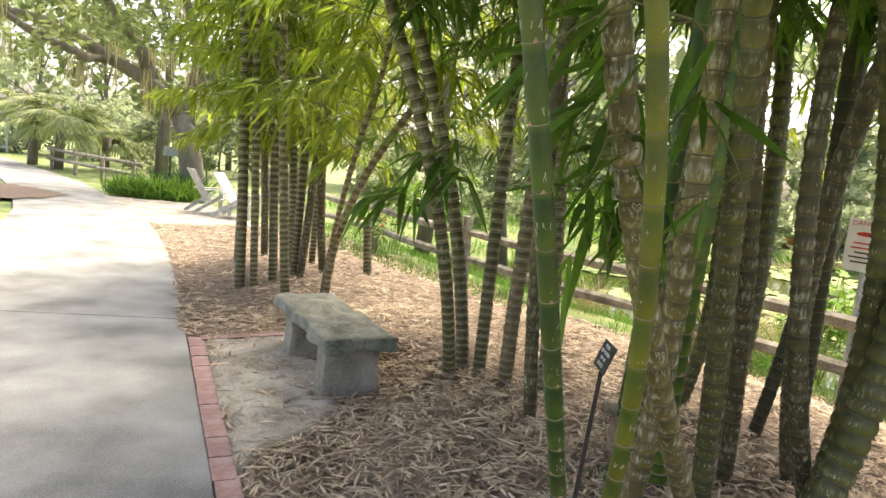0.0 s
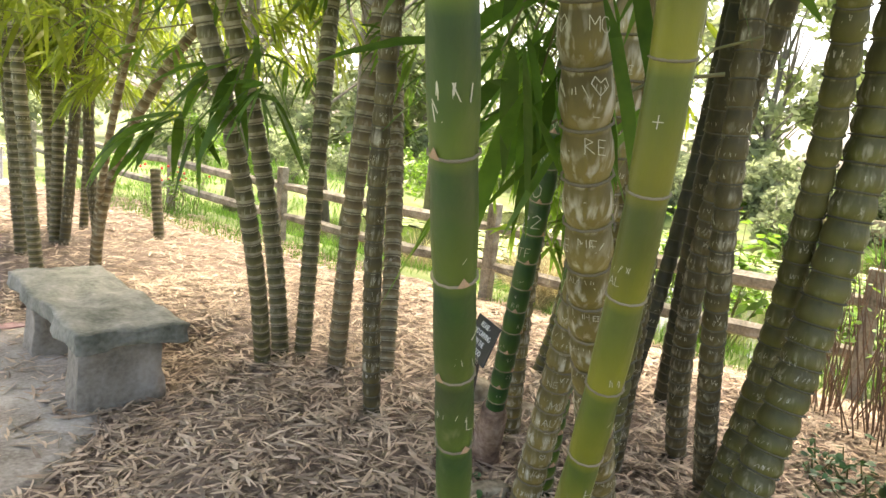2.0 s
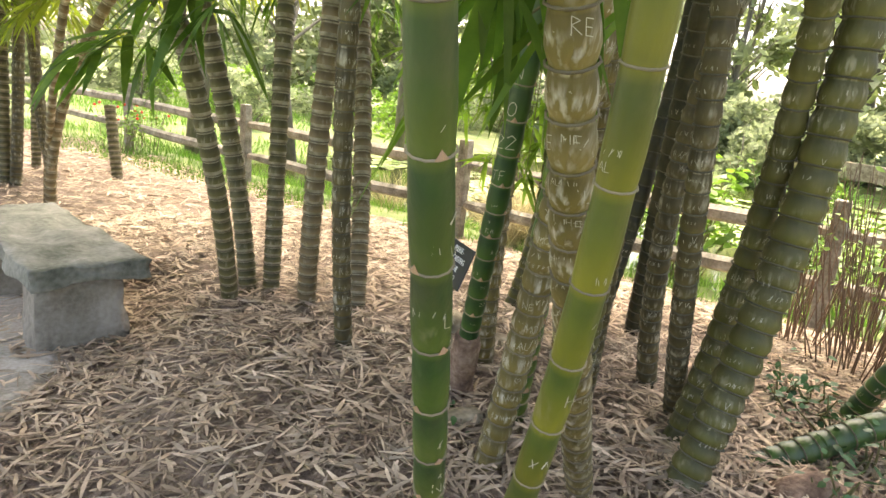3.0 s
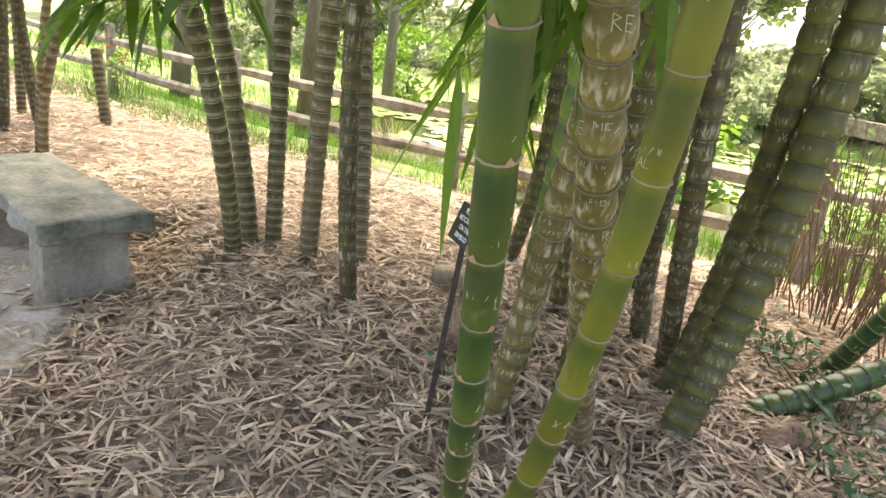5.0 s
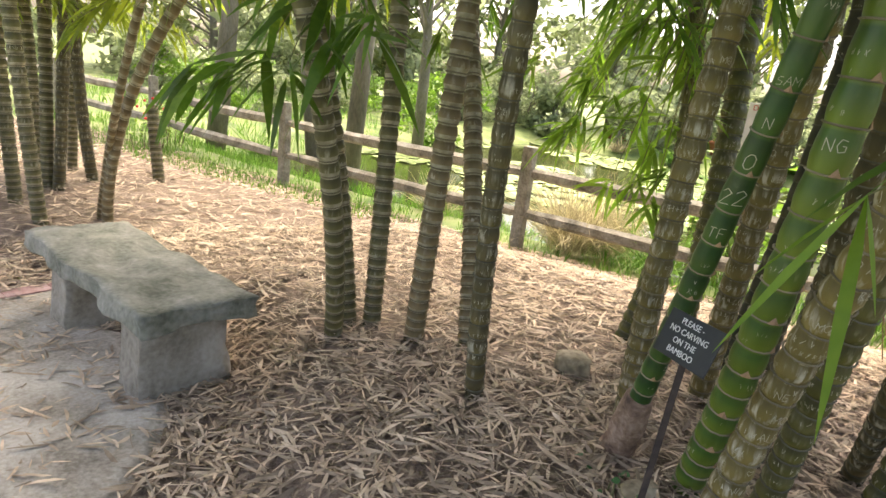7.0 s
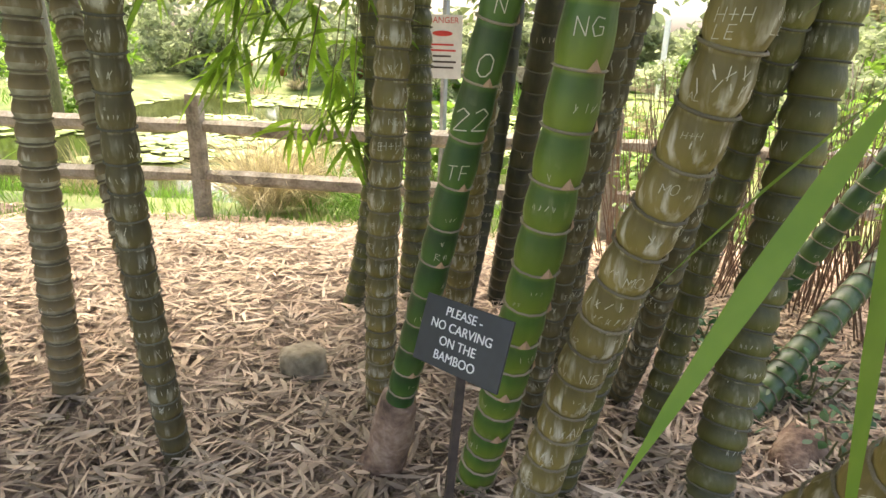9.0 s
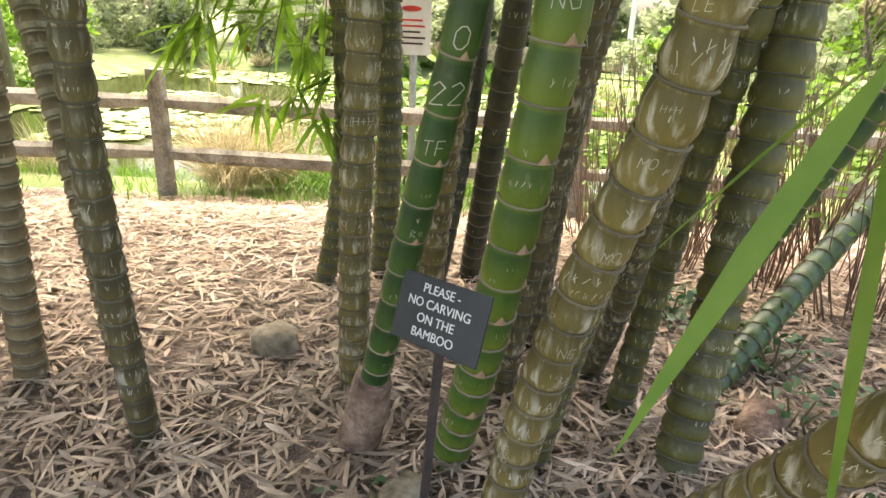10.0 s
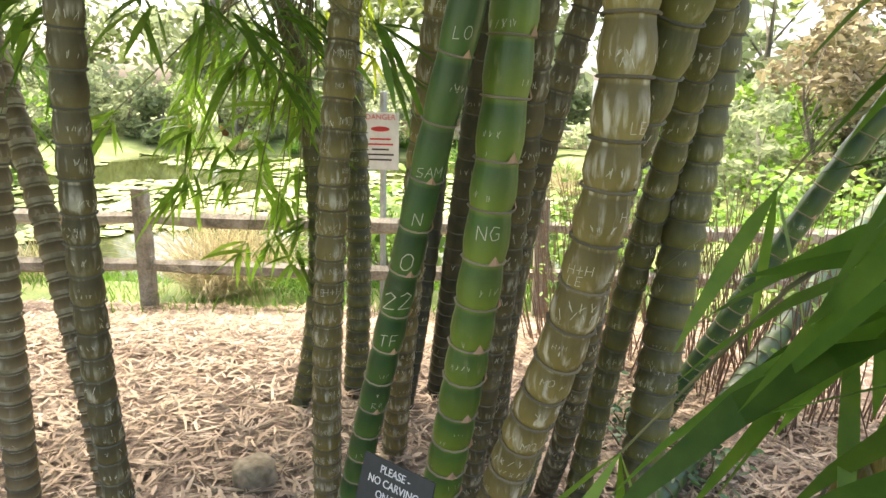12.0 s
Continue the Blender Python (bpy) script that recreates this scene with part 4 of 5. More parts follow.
# ---- hanging sprays near the walk ----
def hanging_branch(root, tips, seed, length, width, count, mat):
    rng = random.Random(seed)
    root = Vector(root)
    ob = thing("bamboo_branch", root, "drooping bamboo side branch with long green leaves", "bamboo", "drooping branches")
    lv, lf, tw = [], [], []
    for t in tips:
        tip = Vector(t) - root
        mid = tip * 0.5 + Vector((0, 0, 0.06))
        tw.append(tube([Vector(), mid, tip], [0.004, 0.003, 0.0015], 5, False))
        out = Vector((tip.x, tip.y, 0))
        out = out.normalized() if out.length > 0.02 else Vector((0, -1, 0))
        spray(lv, lf, tip, out, rng, count, length, width)
        if tip.length > 0.25:
            spray(lv, lf, mid, out, rng, max(2, count // 2), length, width)
    tagged(mesh_object("twig_mass", *join(*tw), TWIG, ob), kind="stuff")
    tagged(mesh_object("foliage", lv, lf, mat, ob, smooth=False), "long hanging green leaves", kind="stuff")


hanging_branch((0.524, 1.592, 1.561), [(0.596, 1.828, 1.466), (0.703, 1.849, 1.456), (0.528, 1.792, 1.425), (0.651, 1.884, 1.418)], 3, 0.21, 0.026, 7, LEAF)
hanging_branch((0.633, 1.587, 1.809), [(0.367, 1.671, 1.75), (0.581, 1.766, 1.722), (0.805, 1.773, 1.692), (0.495, 1.784, 1.654)], 4, 0.22, 0.026, 8, LEAF)
hanging_branch((0.595, 3.977, 1.611), [(0.544, 3.535, 1.434), (0.35, 3.645, 1.285), (0.306, 3.748, 1.314), (0.146, 3.964, 1.235), (0.591, 3.626, 1.459), (0.448, 3.576, 1.359), (0.232, 3.834, 1.269)], 5, 0.25, 0.034, 7, LEAF)
for seed, root, tips in (
        (61, (1.826, 3.345, 1.945), [(1.824, 3.964, 1.419), (1.634, 4.119, 1.436), (1.802, 3.957, 1.203), (1.924, 3.857, 1.222), (1.993, 3.774, 1.203), (2.057, 3.693, 1.13), (2.097, 3.663, 1.247), (1.91, 3.783, 0.94), (1.994, 3.706, 0.976), (2.087, 3.612, 1.02), (2.16, 3.601, 1.309), (1.907, 3.886, 1.33), (1.759, 3.984, 1.149), (2.01, 3.785, 1.356), (2.031, 3.634, 0.884)]),
        (62, (1.339, 3.458, 1.991), [(1.552, 3.243, 1.591), (1.474, 3.32, 1.724), (1.625, 3.283, 1.786), (1.587, 3.326, 1.768), (1.667, 3.235, 1.742), (1.703, 3.197, 1.644), (1.357, 3.541, 1.773), (1.01, 3.475, 1.693), (1.463, 3.451, 1.758), (1.469, 2.91, 1.693), (1.502, 2.87, 1.639), (1.028, 3.565, 1.725), (1.146, 3.594, 1.672)])):
    hanging_branch(root, tips, seed, 0.2 if seed == 61 else 0.16, 0.022 if seed == 61 else 0.018, 13 if seed == 61 else 9, LEAFSOFT if seed == 61 else LEAF)


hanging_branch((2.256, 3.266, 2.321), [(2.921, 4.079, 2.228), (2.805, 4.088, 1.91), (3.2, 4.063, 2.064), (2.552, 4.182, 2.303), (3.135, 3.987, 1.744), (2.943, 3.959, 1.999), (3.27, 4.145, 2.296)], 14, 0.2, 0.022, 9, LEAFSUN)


def long_leaves(root, hubs, seed, mat):
    """A twig whose long leaves hang from each hub towards given tips."""
    rng = random.Random(seed)
    root = Vector(root)
    ob = thing("bamboo_branch", root, "slender branch with a few long bright leaves", "bamboo", "drooping branches")
    lv, lf, tw = [], [], []
    for hub, tips in hubs:
        hub = Vector(hub) - root
        tw.append(tube([Vector(), hub * 0.5 + Vector((0, 0, 0.03)), hub], [0.0035, 0.0025, 0.0012], 5, False))
        for tip in tips:
            way = Vector(tip) - root - hub
            leaf(lv, lf, hub, way + Vector((0, 0, 0.12 * way.length)), way.length * 1.02, 0.019 * rng.uniform(0.8, 1.15), 0.12, rng.uniform(-0.8, 0.8))
    tagged(mesh_object("twig_mass", *join(*tw), TWIG, ob), kind="stuff")
    tagged(mesh_object("foliage", lv, lf, mat, ob, smooth=False), "long bright green leaves", kind="stuff")


long_leaves((0.878, 1.838, 1.453), [((0.627, 2.071, 1.23), [(0.557, 2.157, 1.008), (0.622, 2.045, 0.938), (0.611, 2.171, 1.096), (0.61, 2.019, 1.106)])], 1, LEAFBRIGHT)
long_leaves((1.075, 1.865, 1.541), [((0.979, 1.973, 1.435), [(0.887, 2.051, 1.253), (0.897, 1.978, 1.267), (0.946, 1.925, 1.285), (0.923, 2.133, 1.279), (0.997, 2.028, 1.251)])], 2, LEAF)
long_leaves((0.909, 1.786, 1.452), [((0.731, 1.901, 1.35), [(0.626, 2.002, 1.203), (0.633, 1.892, 1.187), (0.648, 1.982, 1.212), (0.729, 1.878, 1.158)])], 3, LEAF)
hanging_branch((1.126, 4.263, 1.969), [(1.319, 4.473, 1.545), (1.574, 4.574, 1.654), (1.03, 4.718, 1.628), (1.737, 4.76, 1.718), (1.463, 4.397, 1.46), (0.856, 4.616, 1.657)], 9, 0.17, 0.02, 9, LEAF)
hanging_branch((2.141, 3.995, 1.912), [(2.225, 4.436, 1.496), (2.196, 4.296, 1.397), (2.306, 4.472, 1.592), (2.065, 4.193, 1.473), (2.4, 4.34, 1.679)], 12, 0.2, 0.021, 10, LEAFSOFT)
hanging_branch((0.405, 4.425, 2.019), [(0.332, 4.701, 1.666), (0.593, 4.795, 1.731), (0.162, 4.52, 1.605), (0.763, 4.976, 1.792), (-0.031, 4.778, 1.734)], 13, 0.2, 0.022, 8, LEAF)


# ---- grass and low plants ----
def blades(name, spots, height, width, mat, seed, lean=0.5):
    rng = random.Random(seed)
    verts, faces = [], []
    for x, y, k in spots:
        a, h = rng.uniform(0, 6.283), height * k * rng.uniform(0.5, 1.2)
        d = Vector((math.cos(a), math.sin(a), 0)) * rng.uniform(0.1, lean)
        d.z = 1
        leaf(verts, faces, Vector((x, y, ground_height(x, y) - 0.03)), d, h, width * rng.uniform(0.6, 1.3), rng.uniform(0.0, lean), rng.uniform(0, 3))
    return mesh_object(name, verts, faces, mat, smooth=False)


def fence_spot(rng, s0, s1, d0, d1):
    s, d = rng.uniform(s0, s1), rng.uniform(d0, d1)
    return FENCE_AT[0] + FENCE_N[0] * d - FENCE_N[1] * s, FENCE_AT[1] + FENCE_N[1] * d + FENCE_N[0] * s


rng = random.Random(21)
spots = []
for _ in range(15000):
    x, y = fence_spot(rng, -4.5, 9.0, -0.35, 2.4)
    if noise.noise((x * 1.7, y * 1.7, 4)) > -0.25 and (beyond(x, y) > 0.0 or rng.random() < 0.35 or along(x, y) > 1.5):
        spots.append((x, y, 1.0))
for _ in range(2500):
    x, y = fence_spot(rng, 1.0, 6.0, -0.9, 0.0)
    spots.append((x, y, 0.8))
tagged(blades("grass", spots, 0.17, 0.008, BLADE, 5), "bright green grass and weeds along the fence", "grass", kind="stuff")


spots = []
for _ in range(9000):
    x, y = fence_spot(rng, 1.5, 16.0, 2.2, 10.0)
    if along(x, y) > 4.5 + 0.4 * beyond(x, y) and noise.noise((x * 0.9, y * 0.9, 6)) > -0.1:
        spots.append((x, y, 1.0))
tagged(blades("meadow_grass", spots, 0.34, 0.016, BLADE, 6), "taller pale green grass on the pond bank", "grass", kind="stuff")


def grass_clump(x, y, h, n, mat, seed, label, width=0.006):
    rng = random.Random(seed)
    v, f = [], []
    for _ in range(n):
        a = rng.uniform(0, 6.283)
        d = Vector((math.cos(a), math.sin(a), 0)) * rng.uniform(0.1, 0.95)
        d.z = 1
        leaf(v, f, Vector((rng.uniform(-.16, .16), rng.uniform(-.16, .16), -0.03)), d, h * rng.uniform(0.6, 1.2), width, rng.uniform(0.3, 0.9), rng.uniform(0, 3))
    ob = mesh_object("grass_clump", v, f, mat, smooth=False)
    ob.location = (x, y, ground_height(x, y))
    tagged(ob, label, "ornamental grass", "grass clumps")


grass_clump(3.62, 5.84, 1.2, 900, STRAW, 1, "fountain of dry tan grass behind the fence")
grass_clump(4.0, 5.75, 1.2, 700, STRAW, 2, "fountain of dry tan grass behind the fence")
grass_clump(3.95, 5.15, 0.9, 320, BLADE, 3, "green arching grass clump by the water")
grass_clump(4.9, 6.6, 1.0, 320, BLADE, 4, "green arching grass clump by the water")
grass_clump(3.2, 7.6, 0.8, 260, STRAW, 5, "pale arching grass clump by the water")


def leafy_plant(name, x, y, h, spread, n, size, mat, seed, label, category, group="", stems=8, stem_mat=None):
    rng = random.Random(seed)
    ob = thing(name, (x, y, ground_height(x, y)), label, category, group)
    v, f, tw = [], [], []
    tips = []
    for _ in range(stems):
        a, r = rng.uniform(0, 6.283), spread * math.sqrt(rng.random())
        tip = Vector((r * math.cos(a), r * math.sin(a), h * rng.uniform(0.6, 1.1)))
        root = Vector((tip.x * 0.35 + rng.uniform(-.04, .04), tip.y * 0.35 + rng.uniform(-.04, .04), -0.04))
        mid = root.lerp(tip, 0.55) + Vector((rng.uniform(-.04, .04), rng.uniform(-.04, .04), 0))
        k = 0.6 if stem_mat else 1.0
        tw.append(tube([root, mid, tip], [0.006 * k, 0.0045 * k, 0.0025 * k], 5, False))
        tips.append((root, mid, tip))
    for _ in range(n):
        root, mid, tip = rng.choice(tips)
        p = mid.lerp(tip, rng.random()) + Vector((rng.gauss(0, .06), rng.gauss(0, .06), rng.gauss(0, .05)))
        a = rng.uniform(0, 6.283)
        leaf(v, f, p, Vector((math.cos(a), math.sin(a), rng.uniform(-0.5, 0.5))), size * rng.uniform(0.6, 1.3), size * rng.uniform(0.45, 0.7), rng.uniform(0, 0.5), rng.uniform(-0.8, 0.8))
    tagged(mesh_object("stem_mass", *join(*tw), stem_mat or TWIG, ob), kind="stuff")
    if n:
        tagged(mesh_object("foliage", v, f, mat, ob, smooth=False), kind="stuff")
    return ob


for i, (x, y) in enumerate([(2.05, 1.9), (2.4, 2.08), (2.55, 2.4), (2.68, 2.47), (2.02, 1.72), (2.5, 2.2)]):
    leafy_plant("ground_plant", x, y, 0.12, 0.16, 70, 0.038, DARKLEAF, 30 + i, "low dark green plant growing through the mulch", "plant", "low plants", 9)
leafy_plant("ground_plant", 1.17, 2.75, 0.06, 0.07, 22, 0.035, DARKLEAF, 39, "tiny green seedling among dry leaves", "plant", "low plants", 4)
for i, (x, y) in enumerate([(3.05, 1.75), (3.15, 2.1), (3.25, 2.55), (3.35, 1.5), (3.0, 1.3), (3.45, 2.95), (3.6, 1.9), (3.5, 2.3), (3.75, 2.7)]):
    leafy_plant("bare_shrub", x, y, 0.95, 0.42, 45, 0.045, SHRUB, 50 + i, "tangle of bare red-brown upright stems", "shrub", "bare shrubs", 40, STEMS)
rng = random.Random(8)
for i in range(22):
    x, y = fence_spot(rng, -6.0, -1.2, 0.35, 2.6)
    leafy_plant("leafy_shrub", x, y, rng.uniform(0.7, 1.15), 0.45, 190, 0.10, SHRUB, 70 + i, "bright green broad-leaved shrub behind the fence", "shrub", "broad-leaved shrubs", 10)
for i, (x, y) in enumerate([(0.75, 10.9), (1.0, 11.3), (0.5, 10.2)]):
    ob = leafy_plant("flowering_plant", x, y, 0.6, 0.28, 90, 0.07, SHRUB, 95 + i, "green plant with small red flowers by the fence", "plant", "flowering plants", 8)
    for k in range(6):
        bm = bmesh.new()
        bmesh.ops.create_icosphere(bm, subdivisions=1, radius=0.02)
        part("flower", bm, PETAL, ob, "small red flower").location = (random.uniform(-.25, .25), random.uniform(-.25, .25), random.uniform(0.4, 0.65))


# ---- trees ----
def crown(verts, faces, centre, radius, n, size, rng, flat=0.75):
    for _ in range(n):
        d = Vector((rng.gauss(0, 1), rng.gauss(0, 1), rng.gauss(0, 1))).normalized() * radius * rng.uniform(0.35, 1.0)
        p = Vector(centre) + Vector((d.x, d.y, d.z * flat))
        s = size * rng.uniform(0.5, 1.4)
        a = Vector((rng.gauss(0, 1), rng.gauss(0, 1), rng.gauss(0, 0.7))).normalized() * s
        b = a.cross(Vector((rng.gauss(0, 1), rng.gauss(0, 1), rng.gauss(0, 1)))).normalized() * s * 0.45
        k = len(verts)
        verts += [p - a, p + b * 0.9 - a * 0.2, p + a, p - b - a * 0.1]
        faces.append((k, k + 1, k + 2, k + 3))


def tree(x, y, h, spread, seed, mat, label, trunk=0.14, clumps=16, per=130, size=0.16, low=0.3, category="tree", group="background trees", name="tree"):
    rng = random.Random(seed)
    z0 = ground_height(x, y)
    ob = thing(name, (x, y, z0), label, category, group)
    bits = []
    top = Vector((rng.uniform(-.4, .4), rng.uniform(-.4, .4), h * 0.8))
    way = [Vector((0, 0, -0.1)), top * 0.33 + Vector((rng.uniform(-.2, .2), rng.uniform(-.2, .2), 0)), top * 0.66, top]
    bits.append(tube(way, [trunk * 1.2, trunk, trunk * 0.6, trunk * 0.2], 8))
    v, f = [], []
    for k in range(clumps):
        a, r = rng.uniform(0, 6.283), spread * math.sqrt(rng.random())
        z = h * (low + (1 - low) * rng.random())
        r *= 1.05 - 0.75 * abs(z / h - 0.6)
        c = Vector((r * math.cos(a), r * math.sin(a), z))
        start = top * min(0.95, max(0.2, z / h * 0.75))
        bits.append(tube([start, start.lerp(c, 0.5) + Vector((0, 0, 0.15)), c], [trunk * 0.35, trunk * 0.2, trunk * 0.06], 5, False))
        crown(v, f, c, spread * rng.uniform(0.28, 0.5), per, size, rng)
    mesh_object("trunk", *join(*bits), BARK, ob)
    tagged(mesh_object("crown", v, f, mat, ob, smooth=False), kind="stuff")
    return ob


rng = random.Random(77)
far = [(-28, 40), (-22, 44), (-16, 40), (-11, 36), (-6, 38), (-2, 33), (2, 36), (5, 31), (8, 34), (11, 30), (14, 33), (17, 28), (20, 31), (22, 25), (24, 20), (25, 15), (24, 10), (25, 5), (24, 0), (23, -5), (20, -10), (28, 22), (28, 12), (27, 2), (14, 26), (9, 25), (19, 22)]
for i, (x, y) in enumerate(far):
    tree(x + rng.uniform(-1, 1), y + rng.uniform(-1, 1), rng.uniform(6.5, 11), rng.uniform(2.8, 4.2), 200 + i, HAZELEAF if i % 3 else TREELEAF, "green tree beyond the pond with haze in its leaf colour" if i % 3 else "darker green tree beyond the pond", 0.16, 18, 85, 0.28, 0.12)
for i, (x, y) in enumerate([(17.5, 18), (19.5, 15), (20, 11.5), (20.5, 8), (20, 4.5), (19.5, 1), (18.5, -2.5), (15, 22), (11.5, 24), (17, -6), (21, -8), (6, 26), (2, 28), (-2, 27), (-14.5, 33), (-18, 34), (-8.5, 31), (-5, 30), (-11, 33), (-22, 37), (-7, 27.5)]):
    tree(x, y, rng.uniform(1.6, 3.2), rng.uniform(1.2, 2.0), 300 + i, HAZELEAF, "rounded green shrub on the far bank", 0.05, 12, 110, 0.16, 0.05, "shrub", "far bank shrubs", "shrub")
for x, y, r, h, s in ((2.71, 9.0, 0.10, 7.0, 1), (1.8, 12.8, 0.14, 7.5, 2), (6.5, 14.5, 0.12, 7.0, 3), (3.6, 13.0, 0.10, 6.5, 4)):
    tree(x, y, h, 2.2, 400 + s, HAZELEAF, "tall pale-barked tree standing by the pond", r, 10, 90, 0.14, 0.5, "tree", "pondside trees")

for i, (x, y, h, s) in enumerate([(11.0, 1.4, 2.9, 0.9), (12.4, 0.6, 3.3, 1.0), (12.2, -1.4, 2.8, 1.1), (13.8, -0.4, 3.2, 1.1), (14.5, -3.0, 3.0, 1.2)]):
    tree(x, y, h, s, 450 + i, BROWNLEAF, "tall brownish twiggy shrub on the bank", 0.03, 26, 120, 0.08, 0.02, "shrub", "brown shrubs", "shrub")
for i, (x, y, h, s) in enumerate([(9.0, -1.2, 1.2, 0.9), (8.2, -3.0, 1.4, 1.0), (15.5, 4.6, 1.6, 1.1), (16.0, 3.4, 1.4, 0.9)]):
    tree(x, y, h, s, 460 + i, HAZELEAF, "rounded green shrub on the far bank", 0.05, 12, 110, 0.1, 0.05, "shrub", "far bank shrubs", "shrub")

rng = random.Random(19)
for i in range(16):
    x, y = fence_spot(rng, -9.5, -4.6, 3.2, 9.5)
    tree(x, y, rng.uniform(0.9, 1.8), rng.uniform(0.6, 1.0), 470 + i, HAZELEAF if i % 3 else SHRUB, "loose green bush on the pond bank", 0.03, 12, 90, 0.07, 0.05, "shrub", "bank bushes", "shrub")
for i in range(14):
    x, y = fence_spot(rng, 6.5, 17.0, 4.5, 15.0)
    tree(x, y, rng.uniform(0.9, 2.2), rng.uniform(0.6, 1.1), 490 + i, HAZELEAF if i % 2 else SHRUB, "loose green bush on the pond bank", 0.03, 12, 90, 0.08, 0.05, "shrub", "bank bushes", "shrub")
for i in range(18):
    x, y = fence_spot(rng, -7.0, 10.0, 14.8, 19.5)
    tree(x, y, rng.uniform(1.2, 2.6), rng.uniform(0.8, 1.5), 510 + i, HAZELEAF, "rounded green shrub on the far bank", 0.04, 12, 100, 0.12, 0.05, "shrub", "far bank shrubs", "shrub")

# live oak beside the path
oak = thing("oak_tree", (-3.45, 17.2, 0), "spreading grey live oak with long mossy limbs", "tree")
limbs = [
    ([(0, 0, -0.2), (-0.1, 0, 0.6), (-0.25, 0, 1.5), (-0.45, 0, 2.0)], [0.38, 0.29, 0.25, 0.23]),
    ([(-0.45, 0, 2.0), (-1.1, -0.2, 2.7), (-1.9, -0.5, 3.1), (-3.0, -0.9, 3.7), (-4.4, -1.4, 3.85), (-6.0, -2.0, 4.3)], [0.22, 0.18, 0.15, 0.12, 0.08, 0.04]),
    ([(-1.1, -0.2, 2.7), (-1.4, -0.3, 3.6), (-2.2, -0.6, 4.6), (-3.4, -1.0, 5.6)], [0.17, 0.14, 0.1, 0.04]),
    ([(-0.45, 0, 2.0), (0.2, 0.2, 3.0), (1.2, 0.3, 4.0), (2.6, 0.3, 4.8)], [0.2, 0.16, 0.11, 0.05]),
    ([(-1.9, -0.5, 3.1), (-2.2, -1.2, 3.0), (-2.9, -2.4, 3.3), (-3.5, -4.0, 3.9)], [0.13, 0.1, 0.08, 0.03]),
    ([(-0.3, 0, 1.8), (-0.2, 0.8, 3.4), (-0.8, 1.5, 5.2), (-1.2, 1.8, 7.0)], [0.2, 0.15, 0.1, 0.04]),
]
for p, r in limbs:
    v, f = tube(p, r, 10)
    mesh_object("limb" if p[0][2] > 0 else "trunk", v, f, BARK, oak)
rng = random.Random(5)
v, f = [], []
for k in range(95):
    p, r = rng.choice(limbs[1:])
    i = rng.randrange(1, len(p))
    c = Vector(p[i]) + Vector((rng.gauss(0, 1.2), rng.gauss(0, 1.3), abs(rng.gauss(0.5, 0.9))))
    crown(v, f, c, rng.uniform(0.5, 0.95), 100, 0.10, rng)
for k in range(18):
    c = Vector((rng.uniform(-9, 1), rng.uniform(-3, 3), rng.uniform(5.0, 8.5)))
    crown(v, f, c, rng.uniform(0.8, 1.5), 150, 0.13, rng)
tagged(mesh_object("crown", v, f, TREELEAF, oak, smooth=False), kind="stuff")
v, f = [], []
for k in range(60):
    p, r = rng.choice(limbs[1:])
    c = Vector(rng.choice(p[1:])) + Vector((rng.gauss(0, 0.5), rng.gauss(0, 0.5), -0.1))
    for j in range(14):
        leaf(v, f, c + Vector((rng.gauss(0, .08), rng.gauss(0, .08), 0)), Vector((rng.gauss(0, .1), rng.gauss(0, .1), -1)), rng.uniform(0.3, 0.9), 0.025, 0.0, rng.uniform(0, 3))
tagged(mesh_object("moss", v, f, STRAW, oak, smooth=False), "grey-green hanging moss", kind="stuff")
for i, (x, y, h, s) in enumerate([(-6.5, 26.0, 8.0, 3.0)]):
    tree(x, y, h, s, 500 + i, TREELEAF, "broad leafy tree beside the path", 0.2, 20, 90, 0.19, 0.35, "tree", "pathside trees")


# palms and strap-leaved bush
def palm(x, y, h, n, size, seed, label, name="palm"):
    rng = random.Random(seed)
    ob = thing(name, (x, y, ground_height(x, y)), label, "palm", "palms")
    v, f = tube([(0, 0, -0.1), (0.05, 0, h * 0.5), (0.1, 0, h)], [0.17, 0.15, 0.13], 8)
    mesh_object("trunk", v, f, BARK, ob)
    v, f = [], []
    for _ in range(n):
        a, e = rng.uniform(0, 6.283), rng.uniform(-0.5, 0.9)
        hub = Vector((math.cos(a), math.sin(a), e)) * size * 0.6 + Vector((0.1, 0, h))
        for k in range(16):
            b = a + (k - 7.5) * 0.16
            leaf(v, f, hub, Vector((math.cos(b), math.sin(b), e * 0.6 - 0.1)), size * 0.8, 0.05, 0.5, rng.uniform(-.5, .5))
    tagged(mesh_object("frond", v, f, PALE, ob, smooth=False), "fan-shaped drooping pale fronds", kind="stuff")


